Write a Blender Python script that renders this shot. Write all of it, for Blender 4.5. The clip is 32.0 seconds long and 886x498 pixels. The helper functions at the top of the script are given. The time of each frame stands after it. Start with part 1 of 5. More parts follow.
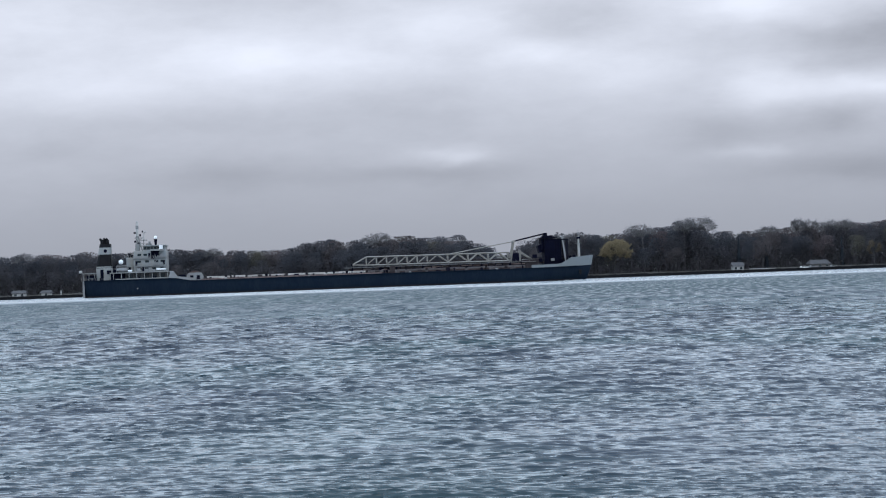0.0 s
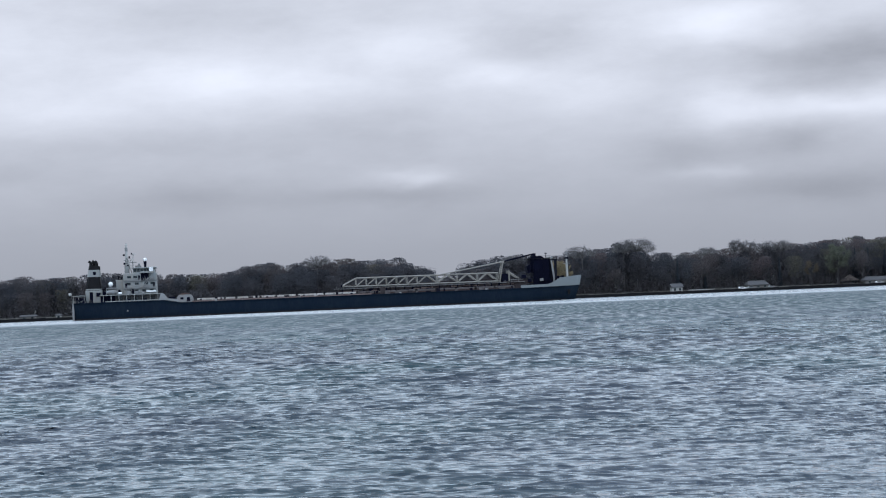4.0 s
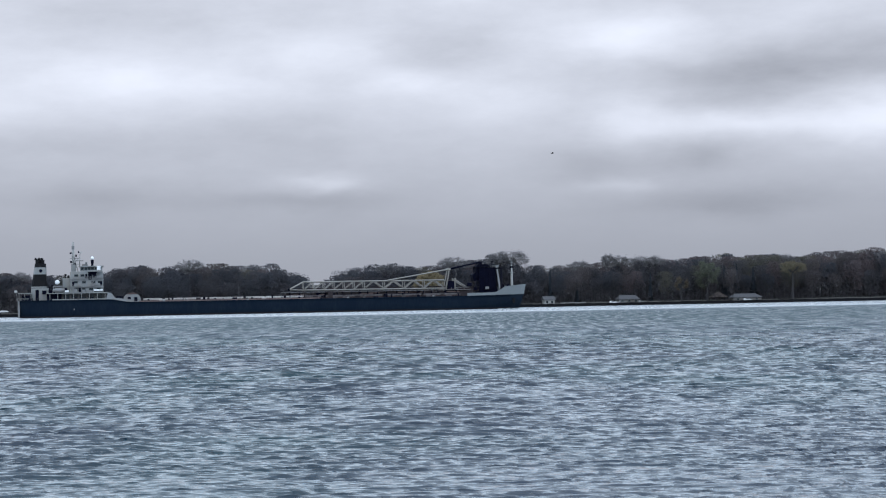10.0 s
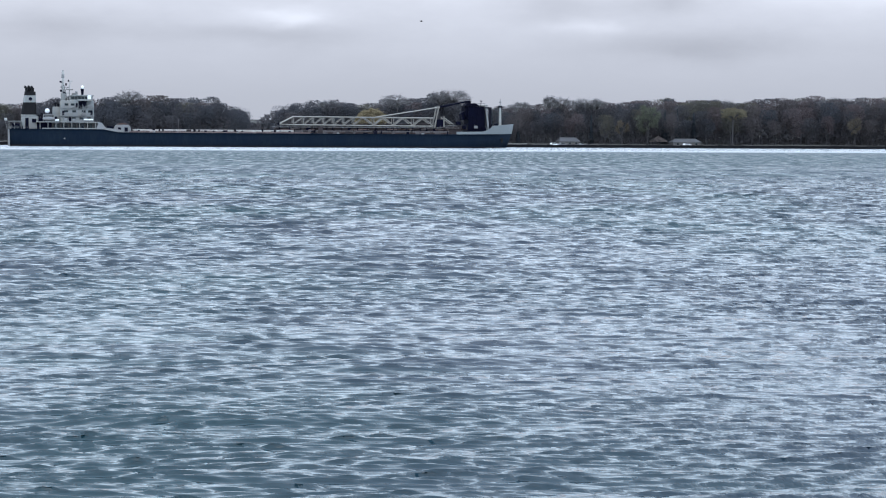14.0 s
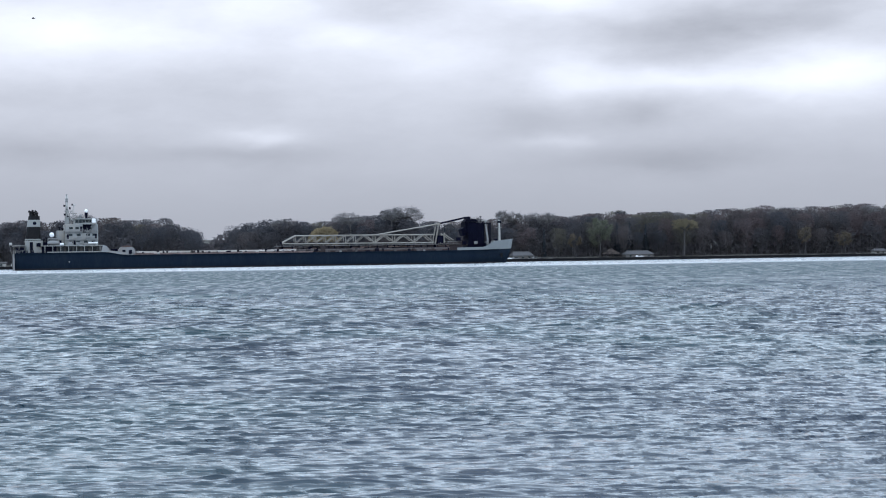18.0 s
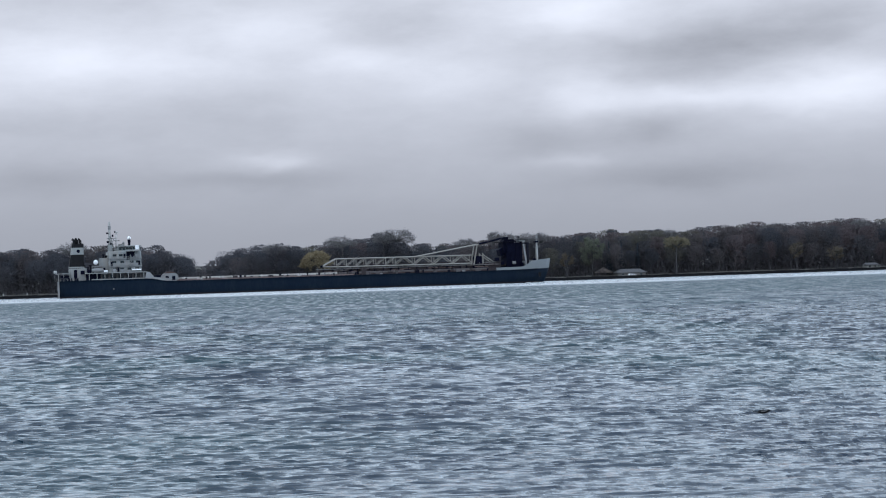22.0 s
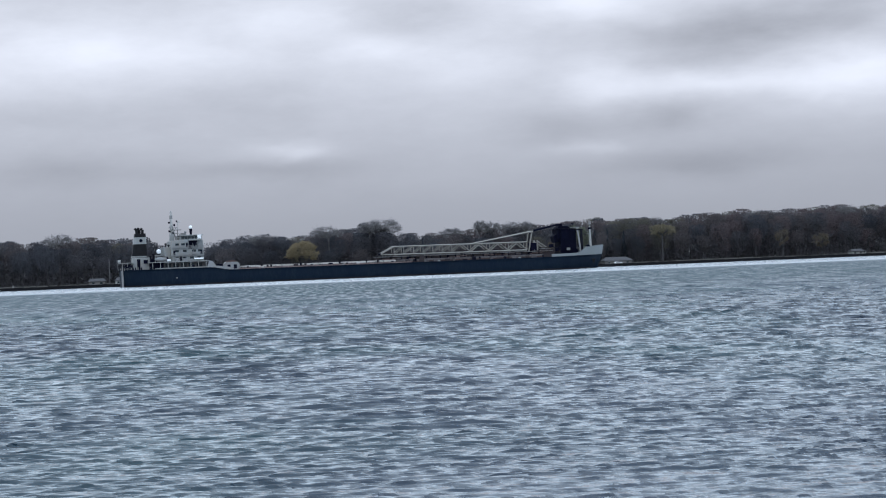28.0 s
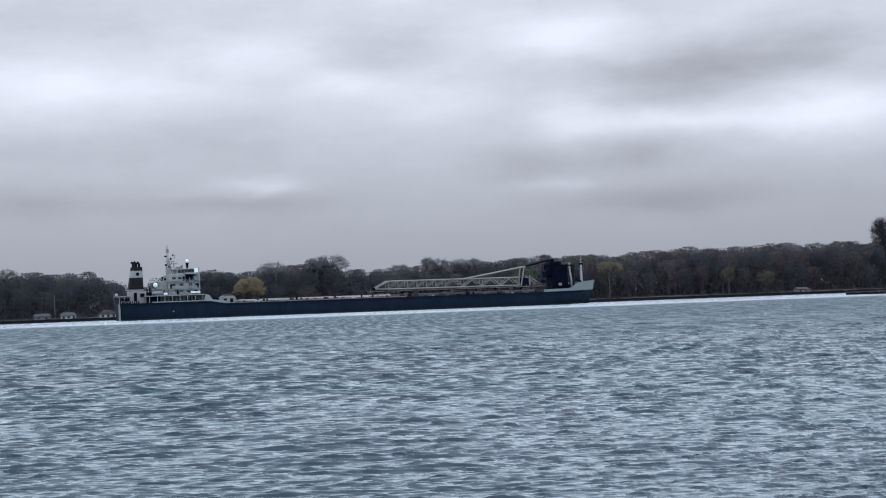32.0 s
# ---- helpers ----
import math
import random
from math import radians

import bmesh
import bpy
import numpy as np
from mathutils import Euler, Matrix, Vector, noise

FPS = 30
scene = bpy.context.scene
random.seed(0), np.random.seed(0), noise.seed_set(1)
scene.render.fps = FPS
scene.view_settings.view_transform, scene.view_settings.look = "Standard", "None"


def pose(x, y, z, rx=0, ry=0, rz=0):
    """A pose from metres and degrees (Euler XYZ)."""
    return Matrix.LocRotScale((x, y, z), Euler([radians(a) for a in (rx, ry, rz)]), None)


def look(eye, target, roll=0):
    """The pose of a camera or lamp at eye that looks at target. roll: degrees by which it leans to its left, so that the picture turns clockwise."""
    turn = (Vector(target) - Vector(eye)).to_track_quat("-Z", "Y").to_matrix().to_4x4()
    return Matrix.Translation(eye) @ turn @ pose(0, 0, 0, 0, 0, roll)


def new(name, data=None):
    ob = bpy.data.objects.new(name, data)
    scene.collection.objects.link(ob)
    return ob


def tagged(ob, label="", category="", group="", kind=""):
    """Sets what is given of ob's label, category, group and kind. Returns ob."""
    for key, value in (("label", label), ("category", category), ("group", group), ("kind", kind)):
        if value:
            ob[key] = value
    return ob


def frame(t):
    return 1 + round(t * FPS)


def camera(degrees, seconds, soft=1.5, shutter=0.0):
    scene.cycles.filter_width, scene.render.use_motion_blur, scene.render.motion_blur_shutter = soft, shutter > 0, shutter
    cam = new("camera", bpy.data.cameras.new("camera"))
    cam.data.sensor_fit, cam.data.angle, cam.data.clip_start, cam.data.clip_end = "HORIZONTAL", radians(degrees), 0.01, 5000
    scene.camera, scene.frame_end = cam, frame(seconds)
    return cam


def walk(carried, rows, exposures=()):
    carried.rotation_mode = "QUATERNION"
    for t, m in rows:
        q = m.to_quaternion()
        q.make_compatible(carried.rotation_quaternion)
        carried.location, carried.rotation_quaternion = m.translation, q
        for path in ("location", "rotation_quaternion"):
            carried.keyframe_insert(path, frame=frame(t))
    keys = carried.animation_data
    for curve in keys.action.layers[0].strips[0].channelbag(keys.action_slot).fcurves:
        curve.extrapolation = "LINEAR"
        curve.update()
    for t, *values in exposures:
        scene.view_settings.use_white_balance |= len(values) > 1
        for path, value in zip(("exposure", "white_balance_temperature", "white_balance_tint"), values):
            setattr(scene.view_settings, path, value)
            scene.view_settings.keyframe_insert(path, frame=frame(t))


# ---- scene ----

# The camera: hand-held on the near bank, three metres above the river.
EYE = Vector((0.0, 0.0, 3.0))


def aim(yaw, pitch, roll):
    a, b = radians(yaw), radians(pitch)
    return look(EYE, EYE + Vector((-math.sin(a) * math.cos(b), math.cos(a) * math.cos(b), math.sin(b))), roll)


cam = camera(27.80, 32.0, soft=1.12)
walk(cam, [
    (0, aim(7.481, 0.932, -2.102)), (0.5, aim(7.333, 1.064, -2.352)), (1, aim(7.362, 1.175, -2.496)), (1.5, aim(7.334, 1.295, -2.538)),
    (2, aim(7.143, 1.438, -2.587)), (2.5, aim(6.734, 1.564, -2.531)), (3, aim(6.269, 1.676, -2.518)), (3.5, aim(5.873, 1.676, -2.428)),
    (4, aim(5.537, 1.579, -2.409)), (4.5, aim(5.289, 1.414, -2.500)), (6.5, aim(4.576, 1.188, -1.715)), (7, aim(4.416, 1.339, -1.455)),
    (7.5, aim(4.333, 1.541, -1.380)), (8, aim(4.309, 1.703, -1.359)), (8.5, aim(4.250, 1.842, -1.604)), (9, aim(3.834, 1.900, -1.633)),
    (9.5, aim(2.759, 1.904, -1.490)), (10, aim(1.512, 1.734, -1.088)), (10.5, aim(0.483, 1.271, -0.595)), (11, aim(-0.132, 0.407, -0.023)),
    (11.5, aim(-0.128, -0.897, 0.377)), (12, aim(0.207, -1.931, 0.647)), (12.5, aim(0.400, -2.701, 0.601)), (13, aim(0.255, -3.118, 0.643)),
    (13.5, aim(0.013, -3.333, 0.537)), (14, aim(-0.368, -3.442, 0.319)), (14.5, aim(-0.936, -3.375, 0.129)), (16.5, aim(-2.706, -2.872, -1.322)),
    (17, aim(-2.447, -2.243, -1.192)), (17.5, aim(-2.126, -1.117, -0.978)), (18, aim(-1.837, 0.265, -0.841)), (18.5, aim(-1.623, 1.772, -0.993)),
    (19, aim(-1.422, 2.947, -1.198)), (19.5, aim(-1.171, 3.324, -1.359)), (20, aim(-1.019, 2.977, -1.402)), (20.5, aim(-1.094, 2.090, -1.392)),
    (21, aim(-1.593, 1.184, -1.495)), (21.5, aim(-2.062, 0.689, -1.682)), (22, aim(-2.105, 0.958, -1.883)), (22.5, aim(-1.688, 1.731, -1.956)),
    (23, aim(-1.199, 2.614, -2.083)), (23.5, aim(-1.101, 3.174, -2.190)), (24, aim(-1.678, 2.987, -2.370)), (24.5, aim(-2.648, 2.336, -2.384)),
    (25, aim(-3.347, 1.718, -2.215)), (25.5, aim(-3.511, 1.106, -1.977)), (26, aim(-3.142, 0.771, -1.739)), (26.5, aim(-2.555, 0.566, -1.755)),
    (28.5, aim(-2.700, 0.664, -2.484)), (29, aim(-3.152, 0.931, -2.420)), (29.5, aim(-3.413, 1.158, -2.394)), (30, aim(-3.463, 1.334, -2.335)),
    (30.5, aim(-3.442, 1.434, -2.198)), (31, aim(-3.518, 1.509, -2.107)), (31.5, aim(-3.841, 1.595, -2.027)), (32, aim(-4.251, 1.706, -2.089)),
], exposures=[(0, 0.0), (9.5, 0.0), (11, 0.03), (12, 0.24), (13, 0.37), (14, 0.44), (15.5, 0.47), (17, 0.46), (18, 0.24), (19, 0.0), (20, -0.2), (21, -0.1), (22, -0.02), (23, -0.06), (24, -0.15), (25, -0.1), (26, 0.05), (27, 0.03), (32, 0.0)])
# ---- world, light, exposure ----
scene.view_settings.exposure = 0.0
world = bpy.data.worlds.new("overcast")
scene.world = world
world.use_nodes = True
wt = world.node_tree
wbg = wt.nodes["Background"]
wsky = wt.nodes.new("ShaderNodeTexSky")
wsky.sky_type = "NISHITA"
wsky.sun_disc = False
wsky.sun_elevation, wsky.sun_rotation = radians(38), radians(160)
wmix = wt.nodes.new("ShaderNodeMix")
wmix.data_type = "RGBA"
wmix.inputs["Factor"].default_value = 0.93
wmix.inputs["B"].default_value = (10.4, 12.8, 16.0, 1)
wt.links.new(wsky.outputs["Color"], wmix.inputs["A"])
wt.links.new(wmix.outputs["Result"], wbg.inputs["Color"])
wbg.inputs["Strength"].default_value = 0.1

sun = new("sun", bpy.data.lights.new("sun", "SUN"))
sun.data.energy, sun.data.angle, sun.data.color = 0.3, radians(30), (1.0, 0.97, 0.93)
sun.matrix_world = look((0, 0, 0), (0.25, 0.72, -0.6))

# ---- plan ----
# The far shore and the ship's track are parallel: u runs along them, w across the river.
TURN = radians(12.527)
SHORE_W = 925.0
CU, SU = math.cos(TURN), math.sin(TURN)
DRIFT = -0.175          # degrees a second, the clouds
SHIP_SPEED = 5.482


def plan(u, w, z=0.0):
    return Vector((u * CU - w * SU, u * SU + w * CU, z))


# ---- materials ----
def nodes_of(name):
    m = bpy.data.materials.new(name)
    m.use_nodes = True
    t = m.node_tree
    return m, t, t.nodes["Principled BSDF"]


def paint(name, color, rough=0.5, metal=0.0, wear=(0.25, 0.2, 0.16), amount=0.25, scale=0.35, streak=1.0, bump=0.02):
    """A surface of one colour with two scales of stain and a fine relief; streak stretches the stains downwards."""
    m, t, p = nodes_of(name)
    n, l = t.nodes, t.links
    tc, mp = n.new("ShaderNodeTexCoord"), n.new("ShaderNodeMapping")
    mp.inputs["Scale"].default_value = (1, 1, 1 / streak)
    l.new(tc.outputs["Object"], mp.inputs["Vector"])
    big, small = n.new("ShaderNodeTexNoise"), n.new("ShaderNodeTexNoise")
    big.inputs["Scale"].default_value, small.inputs["Scale"].default_value = scale, scale * 9
    big.inputs["Detail"].default_value, small.inputs["Detail"].default_value = 4, 6
    for b in (big, small):
        l.new(mp.outputs["Vector"], b.inputs["Vector"])
    mul = n.new("ShaderNodeMath")
    mul.operation = "MULTIPLY"
    l.new(big.outputs["Fac"], mul.inputs[0])
    l.new(small.outputs["Fac"], mul.inputs[1])
    ramp = n.new("ShaderNodeMapRange")
    ramp.inputs["From Min"].default_value, ramp.inputs["From Max"].default_value = 0.18, 0.42
    ramp.inputs["To Max"].default_value = amount
    l.new(mul.outputs[0], ramp.inputs["Value"])
    info = n.new("ShaderNodeObjectInfo")
    tone = n.new("ShaderNodeMapRange")
    tone.inputs["To Min"].default_value, tone.inputs["To Max"].default_value = 0.9, 1.08
    l.new(info.outputs["Random"], tone.inputs["Value"])
    hsv = n.new("ShaderNodeHueSaturation")
    hsv.inputs["Color"].default_value = (*color, 1)
    l.new(tone.outputs["Result"], hsv.inputs["Value"])
    mix = n.new("ShaderNodeMix")
    mix.data_type = "RGBA"
    mix.inputs["B"].default_value = (*wear, 1)
    l.new(ramp.outputs["Result"], mix.inputs["Factor"])
    l.new(hsv.outputs["Color"], mix.inputs["A"])
    l.new(mix.outputs["Result"], p.inputs["Base Color"])
    bp = n.new("ShaderNodeBump")
    bp.inputs["Distance"].default_value = bump
    l.new(small.outputs["Fac"], bp.inputs["Height"])
    l.new(bp.outputs["Normal"], p.inputs["Normal"])
    p.inputs["Roughness"].default_value, p.inputs["Metallic"].default_value = rough, metal
    p.inputs["Specular IOR Level"].default_value = 0.5 if rough < 0.3 else 0.2
    return m


def thin(material, share=0.5):
    """Thin twigs and leaves: light comes through and round them."""
    t = material.node_tree
    n, l = t.nodes, t.links
    p = n["Principled BSDF"]
    p.inputs["Specular IOR Level"].default_value = 0.0
    through_light, mix = n.new("ShaderNodeBsdfTranslucent"), n.new("ShaderNodeMixShader")
    l.new(p.inputs["Base Color"].links[0].from_socket, through_light.inputs["Color"])
    mix.inputs["Fac"].default_value = share
    l.new(p.outputs[0], mix.inputs[1])
    l.new(through_light.outputs[0], mix.inputs[2])
    l.new(mix.outputs[0], n["Material Output"].inputs["Surface"])


HULL = paint("hull_blue", (0.0016, 0.0076, 0.0178), 0.75, wear=(0.008, 0.015, 0.024), amount=0.7, scale=0.16, streak=3)
BOOT = paint("boot_black", (0.006, 0.006, 0.009), 0.8, wear=(0.014, 0.011, 0.012), amount=0.4, scale=0.2)
HULL.node_tree.nodes["Principled BSDF"].inputs["Specular IOR Level"].default_value = 0.1
PALE = paint("forecastle_blue", (0.180, 0.196, 0.205), 0.45, wear=(0.2, 0.22, 0.22), amount=0.45, scale=0.2, streak=4)
WHITE = paint("white_paint", (0.235, 0.25, 0.255), 0.45, wear=(0.3, 0.24, 0.18), amount=0.45, scale=0.3, streak=4)
BRIGHT = paint("clean_white", (0.86, 0.87, 0.88), 0.3, amount=0.05)
CREAM = paint("boom_cream", (0.26, 0.255, 0.24), 0.5, wear=(0.25, 0.19, 0.14), amount=0.5, scale=0.4)
RUST = paint("deck_red", (0.080, 0.055, 0.053), 0.75, wear=(0.1, 0.06, 0.05), amount=0.6, scale=0.25)
PINK = paint("faded_pink", (0.22, 0.165, 0.155), 0.7, wear=(0.12, 0.08, 0.075), amount=0.7, scale=0.3)
BROWN = paint("conveyor_brown", (0.040, 0.034, 0.037), 0.7, wear=(0.085, 0.068, 0.066), amount=0.6, scale=0.4)
DARK = paint("machinery_dark", (0.003, 0.004, 0.013), 0.8, wear=(0.009, 0.008, 0.015), amount=0.4, scale=0.5)
DARK.node_tree.nodes["Principled BSDF"].inputs["Specular IOR Level"].default_value = 0.05
STEELDK = paint("framing_dark", (0.009, 0.009, 0.016), 0.6, wear=(0.02, 0.02, 0.02), amount=0.5)
BLACK = paint("funnel_black", (0.012, 0.013, 0.015), 0.5, wear=(0.04, 0.03, 0.03), amount=0.3)
GREYM = paint("grey_steel", (0.22, 0.23, 0.24), 0.5, wear=(0.2, 0.14, 0.1), amount=0.4, scale=0.5)
# White deckhouse paint greyed by the painted-in shade of the deck above.
SHADED_DECKHOUSE = paint("deckhouse_shaded_white", (0.085, 0.088, 0.092), 0.6, wear=(0.06, 0.045, 0.04), amount=0.5, scale=0.5)
GLASS = paint("window_glass", (0.015, 0.025, 0.03), 0.08, amount=0.0, bump=0.0)
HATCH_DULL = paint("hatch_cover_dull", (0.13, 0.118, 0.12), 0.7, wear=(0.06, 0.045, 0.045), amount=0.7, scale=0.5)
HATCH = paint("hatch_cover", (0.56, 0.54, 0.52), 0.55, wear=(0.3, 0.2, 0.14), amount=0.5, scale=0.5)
BARK = paint("bark", (0.066, 0.062, 0.066), 0.9, wear=(0.04, 0.036, 0.036), amount=0.6, scale=0.8)
BARK_PALE = paint("bark_pale", (0.135, 0.130, 0.134), 0.9, wear=(0.09, 0.086, 0.088), amount=0.6, scale=0.8)
# Near-black bark for the great tree on the low point.
BARK_DARK = paint("bark_near_black", (0.022, 0.020, 0.022), 0.9, wear=(0.014, 0.013, 0.014), amount=0.6, scale=0.8)
# Brush and twig tones carry the distance haze in their base colours.
BRUSH = paint("hazed_brush", (0.112, 0.107, 0.115), 0.95, wear=(0.086, 0.080, 0.088), amount=0.8, scale=0.06, bump=0.0)
SLATE = paint("bare_twigs_slate", (0.075, 0.077, 0.088), 0.95, wear=(0.057, 0.058, 0.070), amount=0.8, scale=0.06, bump=0.0)
TWIG = paint("bare_twigs", (0.091, 0.088, 0.096), 0.95, wear=(0.069, 0.066, 0.076), amount=0.8, scale=0.06, bump=0.0)
TWIG_BROWN = paint("bare_twigs_brown", (0.120, 0.106, 0.108), 0.95, wear=(0.092, 0.081, 0.085), amount=0.8, scale=0.06, bump=0.0)
TWIG_RED = paint("bare_twigs_budding", (0.126, 0.102, 0.105), 0.95, wear=(0.094, 0.078, 0.083), amount=0.8, scale=0.06, bump=0.0)
TWIG_OLIVE = paint("bare_twigs_olive", (0.118, 0.111, 0.093), 0.95, wear=(0.086, 0.084, 0.075), amount=0.8, scale=0.06, bump=0.0)
NEEDLES = paint("conifer_needles", (0.026, 0.032, 0.040), 0.9, wear=(0.018, 0.024, 0.032), amount=0.6, scale=0.3, bump=0.0)
TWIG_PALE = paint("bare_twigs_pale", (0.195, 0.188, 0.194), 0.95, wear=(0.115, 0.11, 0.116), amount=0.7, scale=0.06, bump=0.0)
YELLOW = paint("willow_leaves", (0.26, 0.212, 0.135), 0.8, wear=(0.19, 0.155, 0.105), amount=0.7, scale=0.3, bump=0.0)
PALE_YELLOW = paint("pale_yellow_leaves", (0.225, 0.195, 0.135), 0.8, wear=(0.15, 0.132, 0.098), amount=0.7, scale=0.3, bump=0.0)
GREEN = paint("young_leaves", (0.15, 0.158, 0.122), 0.8, wear=(0.11, 0.115, 0.098), amount=0.7, scale=0.3, bump=0.0)
TAN = paint("tan_leaves", (0.155, 0.135, 0.112), 0.85, wear=(0.1, 0.07, 0.04), amount=0.7, scale=0.3, bump=0.0)
for leafy in (BRUSH, SLATE, TWIG, TWIG_BROWN, TWIG_RED, TWIG_OLIVE, TWIG_PALE, YELLOW, PALE_YELLOW, GREEN, TAN):
    thin(leafy)
GRASS = paint("spring_grass", (0.095, 0.090, 0.082), 0.95, wear=(0.06, 0.058, 0.05), amount=0.8, scale=0.05, bump=0.05)
STONE = paint("seawall_stone", (0.010, 0.010, 0.012), 0.9, wear=(0.02, 0.02, 0.02), amount=0.6, scale=0.3)
for dull in (BLACK, STONE, STEELDK, BROWN):
    dull.node_tree.nodes["Principled BSDF"].inputs["Specular IOR Level"].default_value = 0.05
ROOF = paint("roof_shingle", (0.085, 0.084, 0.090), 0.85, wear=(0.06, 0.055, 0.055), amount=0.5, scale=0.8)
ROOF_BROWN = paint("roof_brown", (0.018, 0.014, 0.016), 0.85, amount=0.4, scale=0.8)
MAST_WHITE = paint("mast_white", (0.42, 0.42, 0.41), 0.6, wear=(0.35, 0.33, 0.3), amount=0.4, scale=0.4)
SIDING = paint("siding_white", (0.38, 0.38, 0.38), 0.6, wear=(0.35, 0.33, 0.3), amount=0.4, scale=0.4)
SIDING_GREY = paint("siding_grey", (0.13, 0.13, 0.13), 0.7, amount=0.3, scale=0.4)
WOOD = paint("dock_wood", (0.018, 0.016, 0.018), 0.85, amount=0.4, scale=0.6)
FOAM = paint("foam", (0.75, 0.78, 0.8), 0.8, wear=(0.45, 0.52, 0.55), amount=0.6, scale=0.8)


def water_material():
    """Clear green-grey river water; the ripples too small to model lie in its roughness, more of them the farther out.
    Towards the far bank it is smoother, and a bright strip of sky reflection is painted into its colour.
    """
    m, t, p = nodes_of("river_water")
    n, l = t.nodes, t.links

    def span(value, a, b, lo, hi, kind="SMOOTHSTEP"):
        k = n.new("ShaderNodeMapRange")
        k.interpolation_type = kind
        for name, v in (("From Min", a), ("From Max", b), ("To Min", lo), ("To Max", hi)):
            k.inputs[name].default_value = v
        l.new(value, k.inputs["Value"])
        return k.outputs["Result"]

    def grain(scale, detail, seed=0.0, gain=0.5):
        mp, tex = n.new("ShaderNodeMapping"), n.new("ShaderNodeTexNoise")
        mp.inputs["Scale"].default_value, mp.inputs["Location"].default_value = (*scale, 1), (seed, seed, 0)
        l.new(tc.outputs["Object"], mp.inputs["Vector"])
        l.new(mp.outputs["Vector"], tex.inputs["Vector"])
        tex.inputs["Scale"].default_value, tex.inputs["Detail"].default_value, tex.inputs["Roughness"].default_value = 1.0, detail, gain
        return tex.outputs["Fac"]

    def calc(op, a, b):
        k = n.new("ShaderNodeMath")
        k.operation = op
        for i, v in enumerate((a, b)):
            if isinstance(v, (int, float)):
                k.inputs[i].default_value = v
            else:
                l.new(v, k.inputs[i])
        return k.outputs[0]

    tc = n.new("ShaderNodeTexCoord")
    away = n.new("ShaderNodeVectorMath")
    away.operation = "LENGTH"
    l.new(tc.outputs["Object"], away.inputs[0])
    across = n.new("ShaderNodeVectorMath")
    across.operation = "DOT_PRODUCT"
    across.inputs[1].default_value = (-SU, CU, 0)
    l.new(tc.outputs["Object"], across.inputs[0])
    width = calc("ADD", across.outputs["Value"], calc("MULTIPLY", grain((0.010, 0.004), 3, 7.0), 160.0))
    # Bright sky reflection near the far bank, painted into the base colour.
    sky_strip = span(width, 560.0, 720.0, 0.0, 1.0)
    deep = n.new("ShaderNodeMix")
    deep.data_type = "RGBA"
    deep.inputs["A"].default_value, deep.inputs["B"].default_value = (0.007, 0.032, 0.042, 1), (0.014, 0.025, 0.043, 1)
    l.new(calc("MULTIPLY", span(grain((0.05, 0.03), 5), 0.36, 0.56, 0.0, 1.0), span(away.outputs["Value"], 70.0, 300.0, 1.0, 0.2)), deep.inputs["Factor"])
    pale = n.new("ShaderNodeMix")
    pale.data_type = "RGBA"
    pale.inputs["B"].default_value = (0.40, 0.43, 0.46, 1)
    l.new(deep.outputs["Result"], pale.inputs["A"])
    l.new(sky_strip, pale.inputs["Factor"])
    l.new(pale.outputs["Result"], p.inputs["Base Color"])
    p.inputs["IOR"].default_value = 1.45
    ripples = calc("MULTIPLY", span(away.outputs["Value"], 20.0, 300.0, 0.07, 0.62, "SMOOTHERSTEP"), span(grain((0.9, 0.07), 4, 0.0, 0.6), 0.32, 0.68, 0.35, 1.6, "LINEAR"))
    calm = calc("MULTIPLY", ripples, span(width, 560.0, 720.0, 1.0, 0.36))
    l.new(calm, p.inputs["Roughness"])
    bp = n.new("ShaderNodeBump")
    bp.inputs["Distance"].default_value = 0.02
    l.new(grain((1.6, 9.0), 1.5), bp.inputs["Height"])
    l.new(bp.outputs["Normal"], p.inputs["Normal"])
    return m


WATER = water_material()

# Clouds in the cloud deck's own bearings: bearing and height in degrees, half widths, and how much brighter.
CLOUDS = (
    (9.7, 7.14, 4.2, 0.76, 0.16), (3.5, 8.14, 2.0, 0.54, 0.10), (-0.2, 10.7, 2.7, 0.81, 0.16), (1.1, 7.07, 1.45, 0.4, 0.10), (-1.9, 6.4, 2.0, 0.72, 0.07),
    (-6.0, 8.47, 2.0, 0.69, 0.15), (-6.2, 5.6, 1.3, 0.87, 0.14), (-10.0, 5.5, 3.4, 0.45, 0.20), (-14.6, 5.6, 2.4, 0.87, 0.26), (-0.2, 8.18, 2.35, 0.69, -0.13),
    (-8.0, 9.9, 3.1, 0.72, -0.13), (-9.4, 7.0, 4.2, 0.76, -0.20), (-13.3, 7.7, 3.4, 1.0, -0.16), (9.5, 9.3, 4.7, 0.87, -0.08), (-8.2, 4.6, 1.5, 0.62, -0.10),
    (-5.0, 4.45, 1.8, 0.65, -0.08), (-9.2, 3.1, 3.1, 0.43, -0.09), (4.5, 3.4, 3.1, 0.36, -0.07), (11.0, 3.6, 2.6, 0.5, -0.07), (4.4, 5.46, 3.6, 0.81, -0.05),
    (3.7, 3.97, 1.1, 0.29, 0.14), (-6.0, 3.76, 1.1, 0.25, 0.08), (15.7, 6.3, 3.1, 0.65, 0.10), (11.6, 5.3, 4.7, 0.5, -0.05), (16.4, 4.5, 2.2, 0.47, -0.05), (18.0, 8.2, 3.0, 0.72, 0.08))


